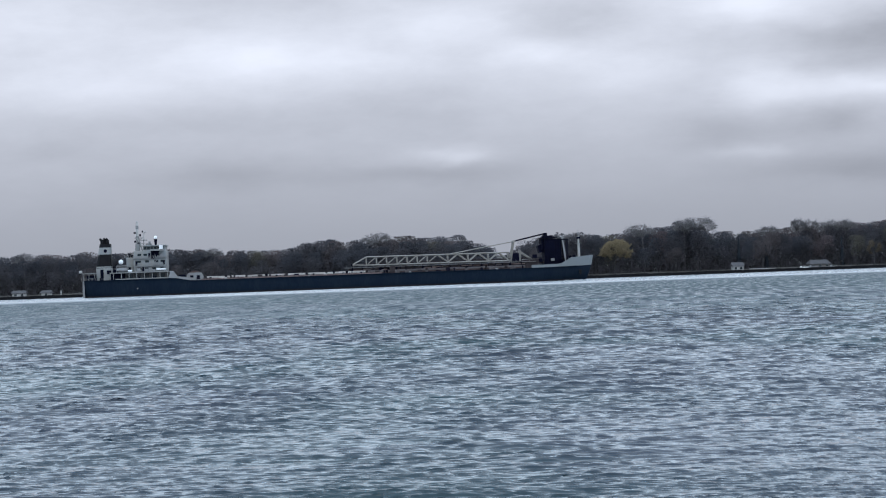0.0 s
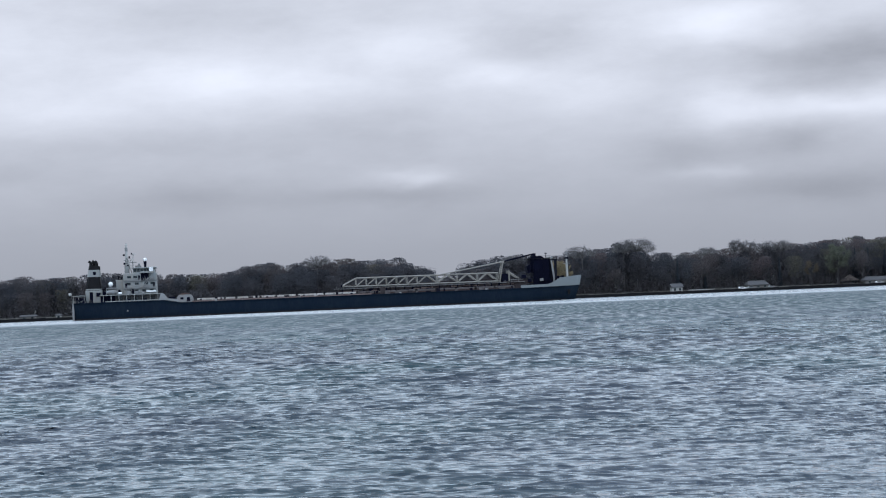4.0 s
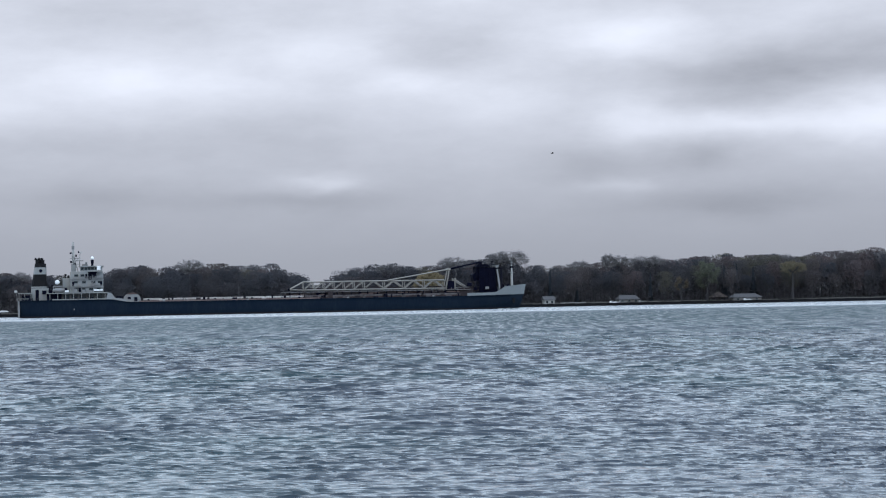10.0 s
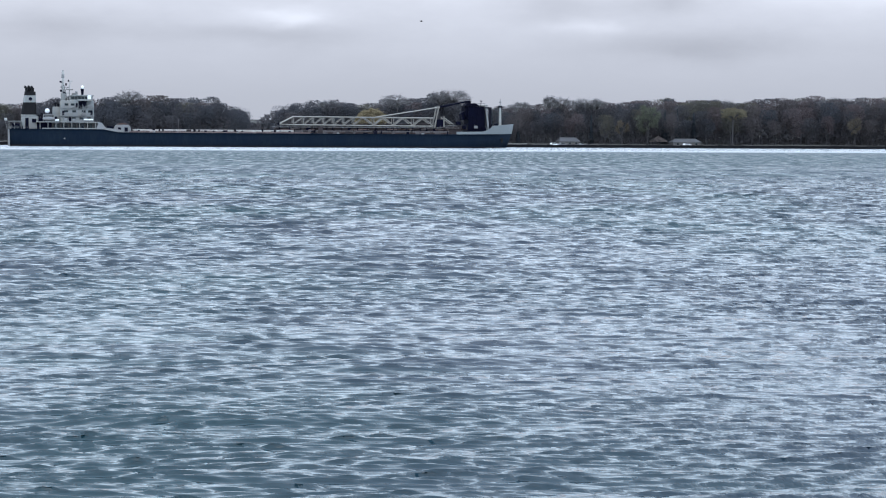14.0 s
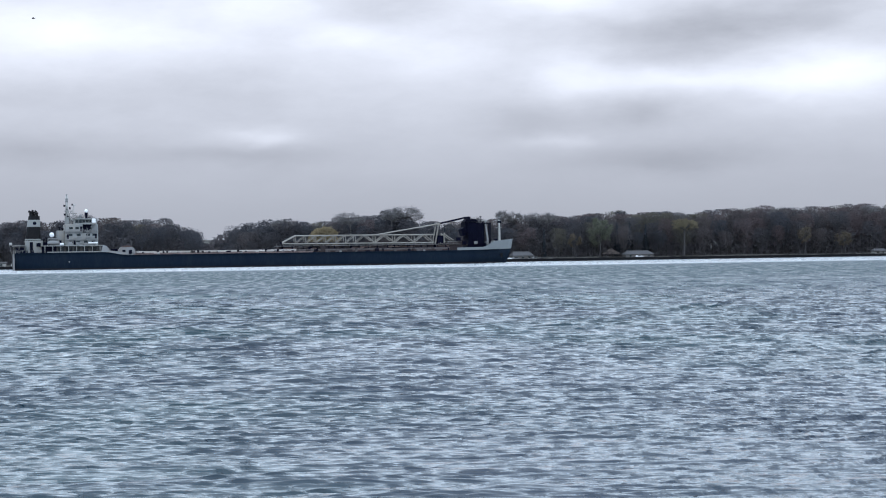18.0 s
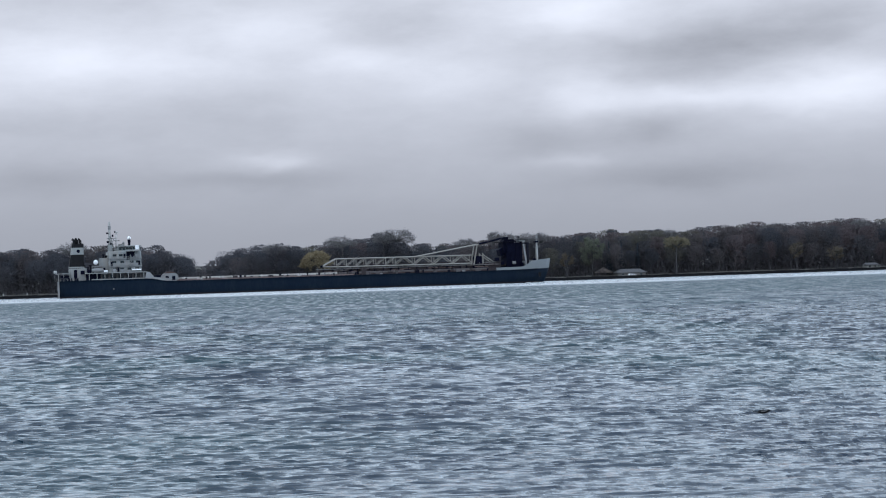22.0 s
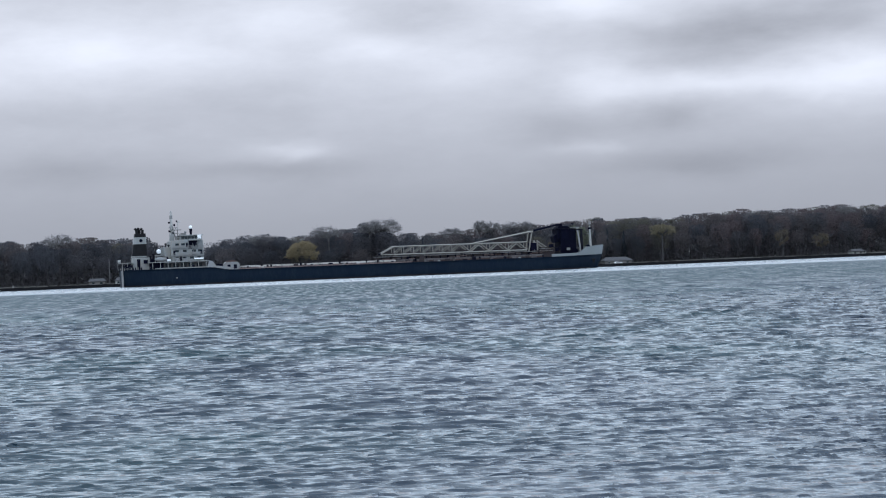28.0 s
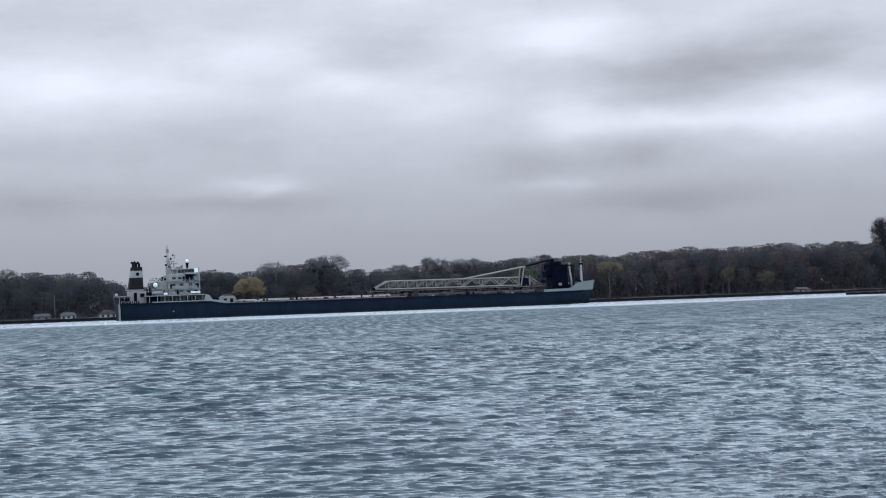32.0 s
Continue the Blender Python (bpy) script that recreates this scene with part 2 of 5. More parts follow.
def cloud_material():
    m = bpy.data.materials.new("cloud_deck")
    m.use_nodes = True
    t = m.node_tree
    n, l = t.nodes, t.links
    n.remove(n["Principled BSDF"])
    m.cycles.emission_sampling = "NONE"

    def calc(op, a, b=None, clamp=False):
        k = n.new("ShaderNodeMath")
        k.operation, k.use_clamp = op, clamp
        for i, v in enumerate((a, b)):
            if v is None:
                continue
            if isinstance(v, (int, float)):
                k.inputs[i].default_value = v
            else:
                l.new(v, k.inputs[i])
        return k.outputs[0]

    tc = n.new("ShaderNodeTexCoord")
    norm = n.new("ShaderNodeVectorMath")
    norm.operation = "NORMALIZE"
    l.new(tc.outputs["Object"], norm.inputs[0])
    sep = n.new("ShaderNodeSeparateXYZ")
    l.new(norm.outputs["Vector"], sep.inputs[0])
    bearing = calc("MULTIPLY", calc("ARCTAN2", calc("MULTIPLY", sep.outputs["X"], -1.0), sep.outputs["Y"]), 180 / math.pi)
    height = calc("MULTIPLY", calc("ARCSINE", sep.outputs["Z"]), 180 / math.pi)
    flat = n.new("ShaderNodeCombineXYZ")
    l.new(bearing, flat.inputs["X"])
    l.new(height, flat.inputs["Y"])

    def noise_at(sx, sy, detail, seed, rough=0.5):
        mp, tex = n.new("ShaderNodeMapping"), n.new("ShaderNodeTexNoise")
        mp.inputs["Scale"].default_value, mp.inputs["Location"].default_value = (sx, sy, 1), (0, 0, seed)
        l.new(flat.outputs[0], mp.inputs["Vector"])
        l.new(mp.outputs["Vector"], tex.inputs["Vector"])
        tex.inputs["Scale"].default_value, tex.inputs["Detail"].default_value, tex.inputs["Roughness"].default_value = 1.0, detail, rough
        return calc("SUBTRACT", tex.outputs["Fac"], 0.5)

    wb = calc("ADD", bearing, calc("MULTIPLY", noise_at(0.5, 1.2, 4, 3.1), 1.8))
    wh = calc("ADD", height, calc("MULTIPLY", noise_at(0.45, 1.2, 4, 9.7), 0.6))
    rise = n.new("ShaderNodeMapRange")
    rise.interpolation_type = "SMOOTHSTEP"
    rise.inputs["From Min"].default_value, rise.inputs["From Max"].default_value = 0.5, 8.5
    rise.inputs["To Min"].default_value, rise.inputs["To Max"].default_value = 0.40, 0.715
    l.new(height, rise.inputs["Value"])
    over = n.new("ShaderNodeMapRange")
    over.inputs["From Min"].default_value, over.inputs["From Max"].default_value = 10.3, 14.5
    over.inputs["To Max"].default_value = 0.40
    l.new(height, over.inputs["Value"])
    total = calc("ADD", rise.outputs["Result"], over.outputs["Result"])
    for b, h, sb, sh, amount in CLOUDS:
        d1 = calc("POWER", calc("ABSOLUTE", calc("MULTIPLY", calc("SUBTRACT", wb, b), 1 / sb)), 2.0)
        d2 = calc("POWER", calc("ABSOLUTE", calc("MULTIPLY", calc("SUBTRACT", wh, h), 1 / sh)), 2.0)
        bell = calc("EXPONENT", calc("MULTIPLY", calc("ADD", d1, d2), -1.0))
        total = calc("ADD", total, calc("MULTIPLY", bell, amount))
    lift = n.new("ShaderNodeMapRange")
    lift.inputs["From Min"].default_value, lift.inputs["From Max"].default_value = 1.0, 7.0
    l.new(height, lift.inputs["Value"])
    total = calc("ADD", total, calc("MULTIPLY", calc("MULTIPLY", noise_at(0.13, 0.55, 5, 1.3), lift.outputs["Result"]), 0.16))
    total = calc("ADD", total, calc("MULTIPLY", calc("MULTIPLY", noise_at(0.5, 1.3, 6, 5.5, 0.6), lift.outputs["Result"]), 0.16))
    tint = n.new("ShaderNodeValToRGB")
    tint.color_ramp.elements[0].position, tint.color_ramp.elements[0].color = 0.3, (0.262, 0.281, 0.333, 1)
    tint.color_ramp.elements[1].position, tint.color_ramp.elements[1].color = 0.9, (0.872, 0.925, 1.06, 1)
    top = tint.color_ramp.elements.new(1.0)
    top.color = (1.31, 1.61, 1.95, 1)
    top.position = 1.0
    l.new(total, tint.inputs["Fac"])
    em, clear, mix = n.new("ShaderNodeEmission"), n.new("ShaderNodeBsdfTransparent"), n.new("ShaderNodeMixShader")
    l.new(tint.outputs["Color"], em.inputs["Color"])
    fade = n.new("ShaderNodeMapRange")
    fade.interpolation_type = "SMOOTHSTEP"
    fade.inputs["From Min"].default_value, fade.inputs["From Max"].default_value = 26, 48
    l.new(height, fade.inputs["Value"])
    l.new(fade.outputs["Result"], mix.inputs["Fac"])
    l.new(em.outputs[0], mix.inputs[1])
    l.new(clear.outputs[0], mix.inputs[2])
    l.new(mix.outputs[0], n["Material Output"].inputs["Surface"])
    return m


# ---- geometry helpers ----
class Geo:
    """Collects faces for one mesh."""

    def __init__(self):
        self.v, self.f = [], []

    def add(self, verts, faces):
        k = len(self.v)
        self.v += [tuple(p) for p in verts]
        self.f += [tuple(i + k for i in q) for q in faces]
        return self

    def loft(self, rings, closed=True, caps=True):
        m = len(rings[0])
        faces = []
        for a in range(len(rings) - 1):
            for i in range(m if closed else m - 1):
                j = (i + 1) % m
                faces.append((a * m + i, a * m + j, (a + 1) * m + j, (a + 1) * m + i))
        if caps:
            faces += [tuple(reversed(range(m))), tuple((len(rings) - 1) * m + i for i in range(m))]
        return self.add([p for r in rings for p in r], faces)

    def box(self, x0, x1, y0, y1, z0, z1, c=0.0):
        """A box; c chamfers its upright edges and its top."""
        if c <= 0:
            ring = [(x0, y0), (x1, y0), (x1, y1), (x0, y1)]
            return self.loft([[(x, y, z) for x, y in ring] for z in (z0, z1)])

        def ring8(e):
            a0, a1, b0, b1 = x0 + e, x1 - e, y0 + e, y1 - e
            return [(a0 + c, b0), (a1 - c, b0), (a1, b0 + c), (a1, b1 - c), (a1 - c, b1), (a0 + c, b1), (a0, b1 - c), (a0, b0 + c)]
        return self.loft([[(x, y, z0) for x, y in ring8(0)], [(x, y, z1 - c * 0.6) for x, y in ring8(0)], [(x, y, z1) for x, y in ring8(c * 0.6)]])

    def tube(self, a, b, r0, r1=None, n=8):
        a, b = Vector(a), Vector(b)
        r1 = r0 if r1 is None else r1
        q = (b - a).to_track_quat("Z", "Y")
        rings = []
        for c, r in ((a, r0), (b, r1)):
            rings.append([c + q @ Vector((r * math.cos(i * math.tau / n), r * math.sin(i * math.tau / n), 0)) for i in range(n)])
        return self.loft(rings)

    def beam(self, a, b, s=0.2):
        return self.tube(a, b, s * 0.7071, n=4)

    def prism(self, outline, y0, y1):
        """An outline in x and z, drawn out along y."""
        return self.loft([[(x, y0, z) for x, z in outline], [(x, y1, z) for x, z in outline]])

    def ball(self, c, rx, ry, rz, n=12, m=7, z0=-1.0):
        rings = []
        for k in range(m):
            s = z0 + (1 - z0) * k / (m - 1)
            e = math.sqrt(max(1e-4, 1 - min(1, s * s)))
            rings.append([(c[0] + rx * e * math.cos(i * math.tau / n), c[1] + ry * e * math.sin(i * math.tau / n), c[2] + rz * s) for i in range(n)])
        return self.loft(rings)

    def mesh(self, name, smooth=False):
        me = bpy.data.meshes.new(name)
        me.from_pydata(self.v, [], self.f)
        if smooth:
            me.polygons.foreach_set("use_smooth", [True] * len(me.polygons))
        me.update()
        bm = bmesh.new()
        bm.from_mesh(me)
        bmesh.ops.recalc_face_normals(bm, faces=bm.faces)
        bm.to_mesh(me)
        bm.free()
        return me


def part(name, geo, material, parent, label="", smooth=False, kind=""):
    me = geo if isinstance(geo, bpy.types.Mesh) else geo.mesh(name, smooth)
    if not me.materials:
        me.materials.append(material)
    ob = new(name, me)
    ob.parent = parent
    return tagged(ob, label, kind=kind)


def thing(name, label, category, m, group="", kind=""):
    ob = new(name)
    ob.matrix_basis = m
    return tagged(ob, label, category, group, kind)


# ---- ground: river bed, both banks and the land behind them, one sheet ----
def build_ground():
    us = [-4700, -2500, -1200, -700] + [-500 + 20 * i for i in range(76)] + [1300, 2000, 3000, 4700]
    # The unseen rise behind the woods is added to block sky between the trees.
    ws = [(-3000, 2.4), (-300, 2.0), (-30, 1.5), (4.0, 1.35), (6.5, -0.6), (14, -2.5), (60, -6), (870, -6), (SHORE_W - 3, -1.5), (SHORE_W + 0.9, -0.6),
          (SHORE_W + 1.3, 0.75), (SHORE_W + 6, 1.1), (SHORE_W + 14, 1.7), (SHORE_W + 30, 2.2), (SHORE_W + 80, 2.6), (SHORE_W + 140, 4.0), (SHORE_W + 200, 16.0), (1800, 17.0), (3000, 17.0), (4300, 17.0)]
    verts, faces = [], []
    for u in us:
        for w, z in ws:
            rough = noise.noise(Vector((u * 0.02, w * 0.02, 3.0))) * (0.35 if abs(w - SHORE_W - 40) < 45 else 0.0)
            verts.append(plan(u, w, z + (rough if w > SHORE_W + 2 else 0)))
    k = len(ws)
    for a in range(len(us) - 1):
        for b in range(k - 1):
            faces.append((a * k + b, (a + 1) * k + b, (a + 1) * k + b + 1, a * k + b + 1))
    g = Geo().add(verts, faces)
    ob = new("ground", g.mesh("ground", True))
    ob.data.materials.append(GRASS)
    tagged(ob, "brown-green early spring grass banks along a river", "ground", kind="structure")


# ---- water: one sheet of wind waves, finer towards the near bank ----
def build_water():
    rng = np.random.default_rng(7)
    rad = [9.0]
    while rad[-1] < 1150:
        r = rad[-1]
        rad.append(r + (0.06 if r < 14 else 0.026 if r < 16 else 0.0016 * r if r < 30 else 0.0013 * r if r < 200 else 0.0024 * r if r < 480 else 0.0045 * r))
    rad += [1300, 1600, 2200, 3200, 4600]
    rad = np.array(rad)
    fine = np.radians(np.arange(-23.6, 21.01, 0.15))
    ang = np.concatenate([fine, np.radians(np.arange(28, 333, 7.0))])
    nr, na = len(rad), len(ang)
    R, A = np.meshgrid(rad, ang, indexing="ij")
    X, Y = R * np.sin(A), R * np.cos(A)
    cell = np.maximum(np.gradient(rad), rad * 0.0013)
    inside = (np.abs(A + 0.02) < 0.41).astype(float)
    dx, dy, Z = np.zeros_like(X), np.zeros_like(X), np.zeros_like(X)
    wind = math.pi * 1.5 + 0.10
    # gusts: where the small waves stand steeper
    gust = np.zeros_like(X)
    for lo, hi, tall, share in ((0.5, 1.6, 0.30, 0.9), (0.12, 0.45, 0.10, 0.55)):
        for i in range(8):
            gust += share * np.sin(X * rng.uniform(lo, hi) + Y * rng.uniform(-1.0, 1.0) * tall + rng.uniform(0, math.tau)) / 8 ** 0.5
    gust = np.clip(1.0 + 0.10 * gust, 0.6, 1.5)
    # from ripples to short waves; the longer ones stand higher out on the open river
    swell = 0.077 * (np.maximum(rad, 22) / 20) ** 0.92
    count = 150
    for i in range(count):
        lam = 0.06 * (3.4 / 0.06) ** ((i + rng.random()) / count)
        d = wind + rng.normal(0, 0.17 if lam < 0.3 else 0.20)
        k = math.tau / lam
        keep = np.clip((lam / cell - 1.6) / 1.4, 0, 1) * (np.where(lam < swell, 0.30, 0.12) + np.exp(-(np.log(lam / swell) / np.where(lam < swell, 0.9, 0.7)) ** 2))
        rows = np.nonzero(keep > 0)[0]
        if not len(rows):
            continue
        w = slice(rows[0], rows[-1] + 1)
        amp = 0.124 / k * rng.uniform(0.6, 1.4) * keep[w, None] * inside[w] * gust[w] * (1 - 0.50 * np.clip((R[w] - 80) / 130, 0, 1) + 0.12 * np.clip((32 - R[w]) / 12, 0, 1))
        ph = k * (X[w] * math.cos(d) + Y[w] * math.sin(d)) + rng.uniform(0, math.tau)
        Z[w] += amp * np.sin(ph)
        c = 0.65 * amp * np.cos(ph)
        dx[w] += math.cos(d) * c
        dy[w] += math.sin(d) * c
    V = np.stack([X + dx, Y + dy, Z], -1).reshape(-1, 3)
    a, b = np.meshgrid(np.arange(nr - 1), np.arange(na), indexing="ij")
    c = (b + 1) % na
    F = np.stack([a * na + b, a * na + c, (a + 1) * na + c, (a + 1) * na + b], -1).reshape(-1, 4)
    me = bpy.data.meshes.new("water")
    me.vertices.add(len(V))
    me.vertices.foreach_set("co", V.ravel())
    me.loops.add(F.size)
    me.loops.foreach_set("vertex_index", F[:, ::-1].ravel().astype(np.int32))
    me.polygons.add(len(F))
    me.polygons.foreach_set("loop_start", np.arange(0, F.size, 4, dtype=np.int32))
    me.polygons.foreach_set("use_smooth", np.ones(len(F), bool))
    me.update(calc_edges=True)
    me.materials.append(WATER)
    ob = new("water", me)
    return tagged(ob, "choppy grey-teal river water with small wind waves", "water", kind="structure")


# ---- clouds ----
def build_clouds():
    g = Geo()
    rings = []
    for k in range(15):
        e = radians(-2 + 52 * k / 14)
        rings.append([(4800 * math.cos(e) * math.cos(i * math.tau / 96), 4800 * math.cos(e) * math.sin(i * math.tau / 96), 4800 * math.sin(e)) for i in range(96)])
    g.loft(rings, caps=False)
    ob = new("backdrop_clouds", g.mesh("backdrop_clouds", True))
    ob.data.materials.append(cloud_material())
    return tagged(ob, "grey overcast cloud layer with brighter breaks", "sky", kind="structure")


# ---- trees ----
def limb_tree(rng, height, limbs, subs, twigs, spread, bole=0.3, twig_len=0.06, twig_w=0.005, droop=0.0):
    """One bare tree with a rounded crown: a wood array and a twig array of triangles, foot at the origin."""
    wood = []

    def stick(a, b, r0, r1):
        ax = b - a
        s = np.cross(ax, rng.normal(size=3))
        s /= np.linalg.norm(s) + 1e-9
        t = np.cross(ax, s)
        t /= np.linalg.norm(t) + 1e-9
        p = [math.cos(q) * s + math.sin(q) * t for q in (0, 2.1, 4.2)]
        for i in range(3):
            j = (i + 1) % 3
            wood.append((a + p[i] * r0, a + p[j] * r0, b + p[j] * r1))
            wood.append((a + p[i] * r0, b + p[j] * r1, b + p[i] * r1))

    h = height
    lean = rng.normal(0, 0.03, 2) * h
    fork = np.array([lean[0] * 0.5, lean[1] * 0.5, h * (bole + 0.12)])
    head = np.array([lean[0], lean[1], h * 0.72])
    stick(np.zeros(3), fork * 0.5, 0.021 * h, 0.016 * h)
    stick(fork * 0.5, fork, 0.016 * h, 0.013 * h)
    stick(fork, head, 0.011 * h, 0.004 * h)
    mid = np.array([lean[0], lean[1], h * (bole + 1.0) * 0.5])
    size = np.array([spread * h, spread * h, h * (1.0 - bole) * 0.5])
    tips = []
    lobes = rng.normal(size=(9, 3))
    lobes /= np.linalg.norm(lobes, axis=1)[:, None]
    swell = rng.uniform(-0.22, 0.12, 9)

    def reach(d):
        return 0.94 + float((swell * np.clip((lobes @ d - 0.55) * 2.2, 0, 1)).sum())

    for i in range(limbs):
        d = rng.normal(size=3) * np.array([1, 1, 0.8]) + np.array([0, 0, 0.45])
        d /= np.linalg.norm(d)
        c = mid + d * size * reach(d) * rng.uniform(0.75, 0.98)
        a = fork + (head - fork) * rng.uniform(0, 0.9) * max(0.1, 0.5 + 0.5 * d[2])
        b = a + (c - a) * 0.5 + np.array([0, 0, 0.04 * h])
        stick(a, b, 0.0065 * h, 0.004 * h)
        stick(b, c, 0.004 * h, 0.0014 * h)
        tips.append((b, c))
        for s in range(subs):
            o = b + (c - b) * rng.uniform(0, 0.8)
            d2 = d + rng.normal(0, 0.6, 3)
            d2 /= np.linalg.norm(d2)
            e = mid + d2 * size * reach(d2) * rng.uniform(0.7, 0.98)
            e = o + (e - o) * rng.uniform(0.4, 0.8)
            stick(o, e, 0.0025 * h, 0.001 * h)
            tips.append((o, e))
    k = rng.integers(len(tips), size=twigs)
    o, e = np.array([t[0] for t in tips])[k], np.array([t[1] for t in tips])[k]
    p = o + (e - o) * rng.uniform(0.2, 1.0, (twigs, 1)) + rng.normal(0, 0.014 * h, (twigs, 3))
    out = (p - mid) / size
    far = np.linalg.norm(out, axis=1)[:, None]
    p = np.where(far > 1, mid + (p - mid) / far, p)
    d = rng.normal(0, 0.8, (twigs, 3)) + out / (far + 1e-6) * 0.7 + np.array([0, 0, 0.25 - 2.2 * droop])
    d *= h * twig_len * rng.uniform(0.6, 1.3, (twigs, 1)) / np.linalg.norm(d, axis=1)[:, None]
    s = np.cross(d, rng.normal(size=(twigs, 3)))
    s *= h * twig_w / (np.linalg.norm(s, axis=1)[:, None] + 1e-9)
    fine = np.stack([p - s, p + s, p + d], 1)
    fine[:, :, 2] = np.clip(fine[:, :, 2], 0.02 * h, 1.04 * h)
    return np.array(wood).reshape(-1, 3, 3), fine


def tri_mesh(name, tris, material):
    me = bpy.data.meshes.new(name)
    n = len(tris)
    me.vertices.add(n * 3)
    me.vertices.foreach_set("co", np.ascontiguousarray(tris, dtype=np.float32).ravel())
    me.loops.add(n * 3)
    me.loops.foreach_set("vertex_index", np.arange(n * 3, dtype=np.int32))
    me.polygons.add(n)
    me.polygons.foreach_set("loop_start", np.arange(0, n * 3, 3, dtype=np.int32))
    me.update(calc_edges=True)
    me.materials.append(material)
    return me


# Top of the woods along the shore: metres along it, metres above the river at 970 m out.
CANOPY = ((-400, 22), (-151, 22.9), (-136, 24.2), (-131, 22.8), (-118, 21.8), (-110, 24.0), (-102, 23.4), (-90, 22.7), (-62, 23.4), (-45, 23.6), (-37, 24.0), (-33, 21.2), (-27, 21.6), (-8, 20.8),
          (2, 22), (7, 24.3), (17, 25.7), (35, 25), (44, 24.8), (60, 25.8), (73, 26), (79, 24.6), (86, 26), (93, 26.6), (101, 25.0), (105, 22.0), (110, 22.7), (115, 20.4), (118, 17), (121, 12), (124.5, 13),
          (127, 17.5), (131, 21), (137, 23.8), (142, 24.2), (145, 22.4), (148, 24.6), (160, 25.4), (172, 25.3), (174, 23), (183, 24.0), (187, 26.5), (193, 27.5), (204, 26.6), (211, 27), (217, 29), (228, 28.5),
          (236, 24), (242, 22.4), (258, 22.4), (272, 23), (278, 23.8), (300, 24.6), (315, 24.8), (327, 24.6), (334, 26.6), (347, 26), (355, 27.4), (379, 26.9), (396, 26.7), (406, 26.2), (409, 28), (426, 28.8),
          (442, 28), (447, 30), (457, 30.2), (460, 29), (469, 30.3), (481, 28.8), (492, 29.6), (504, 30.3), (527, 30), (700, 30))
ALONG, TOPS = [c[0] for c in CANOPY], [c[1] for c in CANOPY]


def canopy(u, w, reach=0.0):
    """Height above the river that a crown of that reach may have."""
    top = min(float(np.interp(u + o * reach, ALONG, TOPS)) for o in (-0.55, -0.25, 0, 0.25, 0.55))
    return 3.0 + (top - 3.0) * w / 970.0


def full_tree(rng, count, spread, base):
    """A bare tree of unit height seen from far off: stem and limbs, and a crown of close twigs in rounded lobes."""
    wood, _ = limb_tree(rng, 1.0, 7, 1, 1, spread, base)
    mid, size = np.array([0, 0, (1 + base) / 2]), np.array([spread, spread, (1 - base) / 2])
    k = 15
    lobes = rng.normal(size=(k, 3)) + np.array([0, 0, 0.35])
    lobes /= np.linalg.norm(lobes, axis=1)[:, None]
    hub, wide = mid + lobes * size * rng.uniform(0.45, 0.62, (k, 1)), rng.uniform(0.34, 0.5, (k, 1)) * size
    i = rng.integers(k, size=count)
    d = rng.normal(size=(count, 3))
    d /= np.linalg.norm(d, axis=1)[:, None]
    p = hub[i] + d * wide[i] * rng.uniform(0.25, 0.9, (count, 1)) ** 0.4
    p[:, 2] = base * 0.6 + (p[:, 2] - base * 0.6) * (0.985 - base * 0.6) / (np.percentile(p[:, 2], 97.5) - base * 0.6)
    p[:, 2] = np.where(p[:, 2] > 0.9, 0.9 + 0.10 * np.tanh((p[:, 2] - 0.9) / 0.10), p[:, 2]) * 1.02
    a = rng.normal(size=(count, 3)) + d * 0.7 + np.array([0, 0, 0.3])
    a *= 0.026 * rng.uniform(0.5, 1.3, (count, 1)) / np.linalg.norm(a, axis=1)[:, None]
    b = np.cross(a, rng.normal(size=(count, 3)))
    b *= 0.0125 / (np.linalg.norm(b, axis=1)[:, None] + 1e-9)
    return wood, np.stack([p - b, p + b, p + a], 1)


# twig tones of the woods, and how often each comes up-river and down-river
TONES = ((SLATE, 0.44, 0.06), (TWIG, 0.38, 0.26), (TWIG_BROWN, 0.12, 0.40), (TWIG_RED, 0.03, 0.20), (TWIG_OLIVE, 0.03, 0.08))


def build_woods():
    rng = np.random.default_rng(11)
    kinds = []
    for _ in range(9):
        spread = rng.uniform(0.30, 0.44)
        kinds.append((spread, *full_tree(rng, 2200, spread, rng.uniform(0.06, 0.20))))
    wood, fine = [], [[] for _ in TONES]
    for w, step, lo, hi in ((20, 13.0, 0.50, 0.80), (30, 10.0, 0.74, 0.94), (42, 8.4, 0.88, 1.0), (56, 7.8, 0.90, 1.03), (72, 9.5, 0.93, 1.03)):
        u = -200.0
        while u < 625:
            u += step * rng.uniform(0.6, 1.4)
            ww = SHORE_W + w + rng.normal(0, 3)
            spread, a, b = kinds[rng.integers(9)]
            foot = plan(u, ww, 1.6 + 0.012 * w)
            h = (canopy(u, ww, spread * 22) - foot.z) * rng.uniform(lo, hi)
            q = rng.uniform(0, math.tau)
            turn = np.array([[math.cos(q), -math.sin(q), 0], [math.sin(q), math.cos(q), 0], [0, 0, 1]]) * h
            wood.append(a @ turn.T + np.array(foot))
            share = min(1.0, max(0.0, (u - 230) / 180))
            odds = np.array([x + (y - x) * share for _, x, y in TONES])
            fine[rng.choice(len(TONES), p=odds / odds.sum())].append(b @ turn.T + np.array(foot))
    return wood, fine


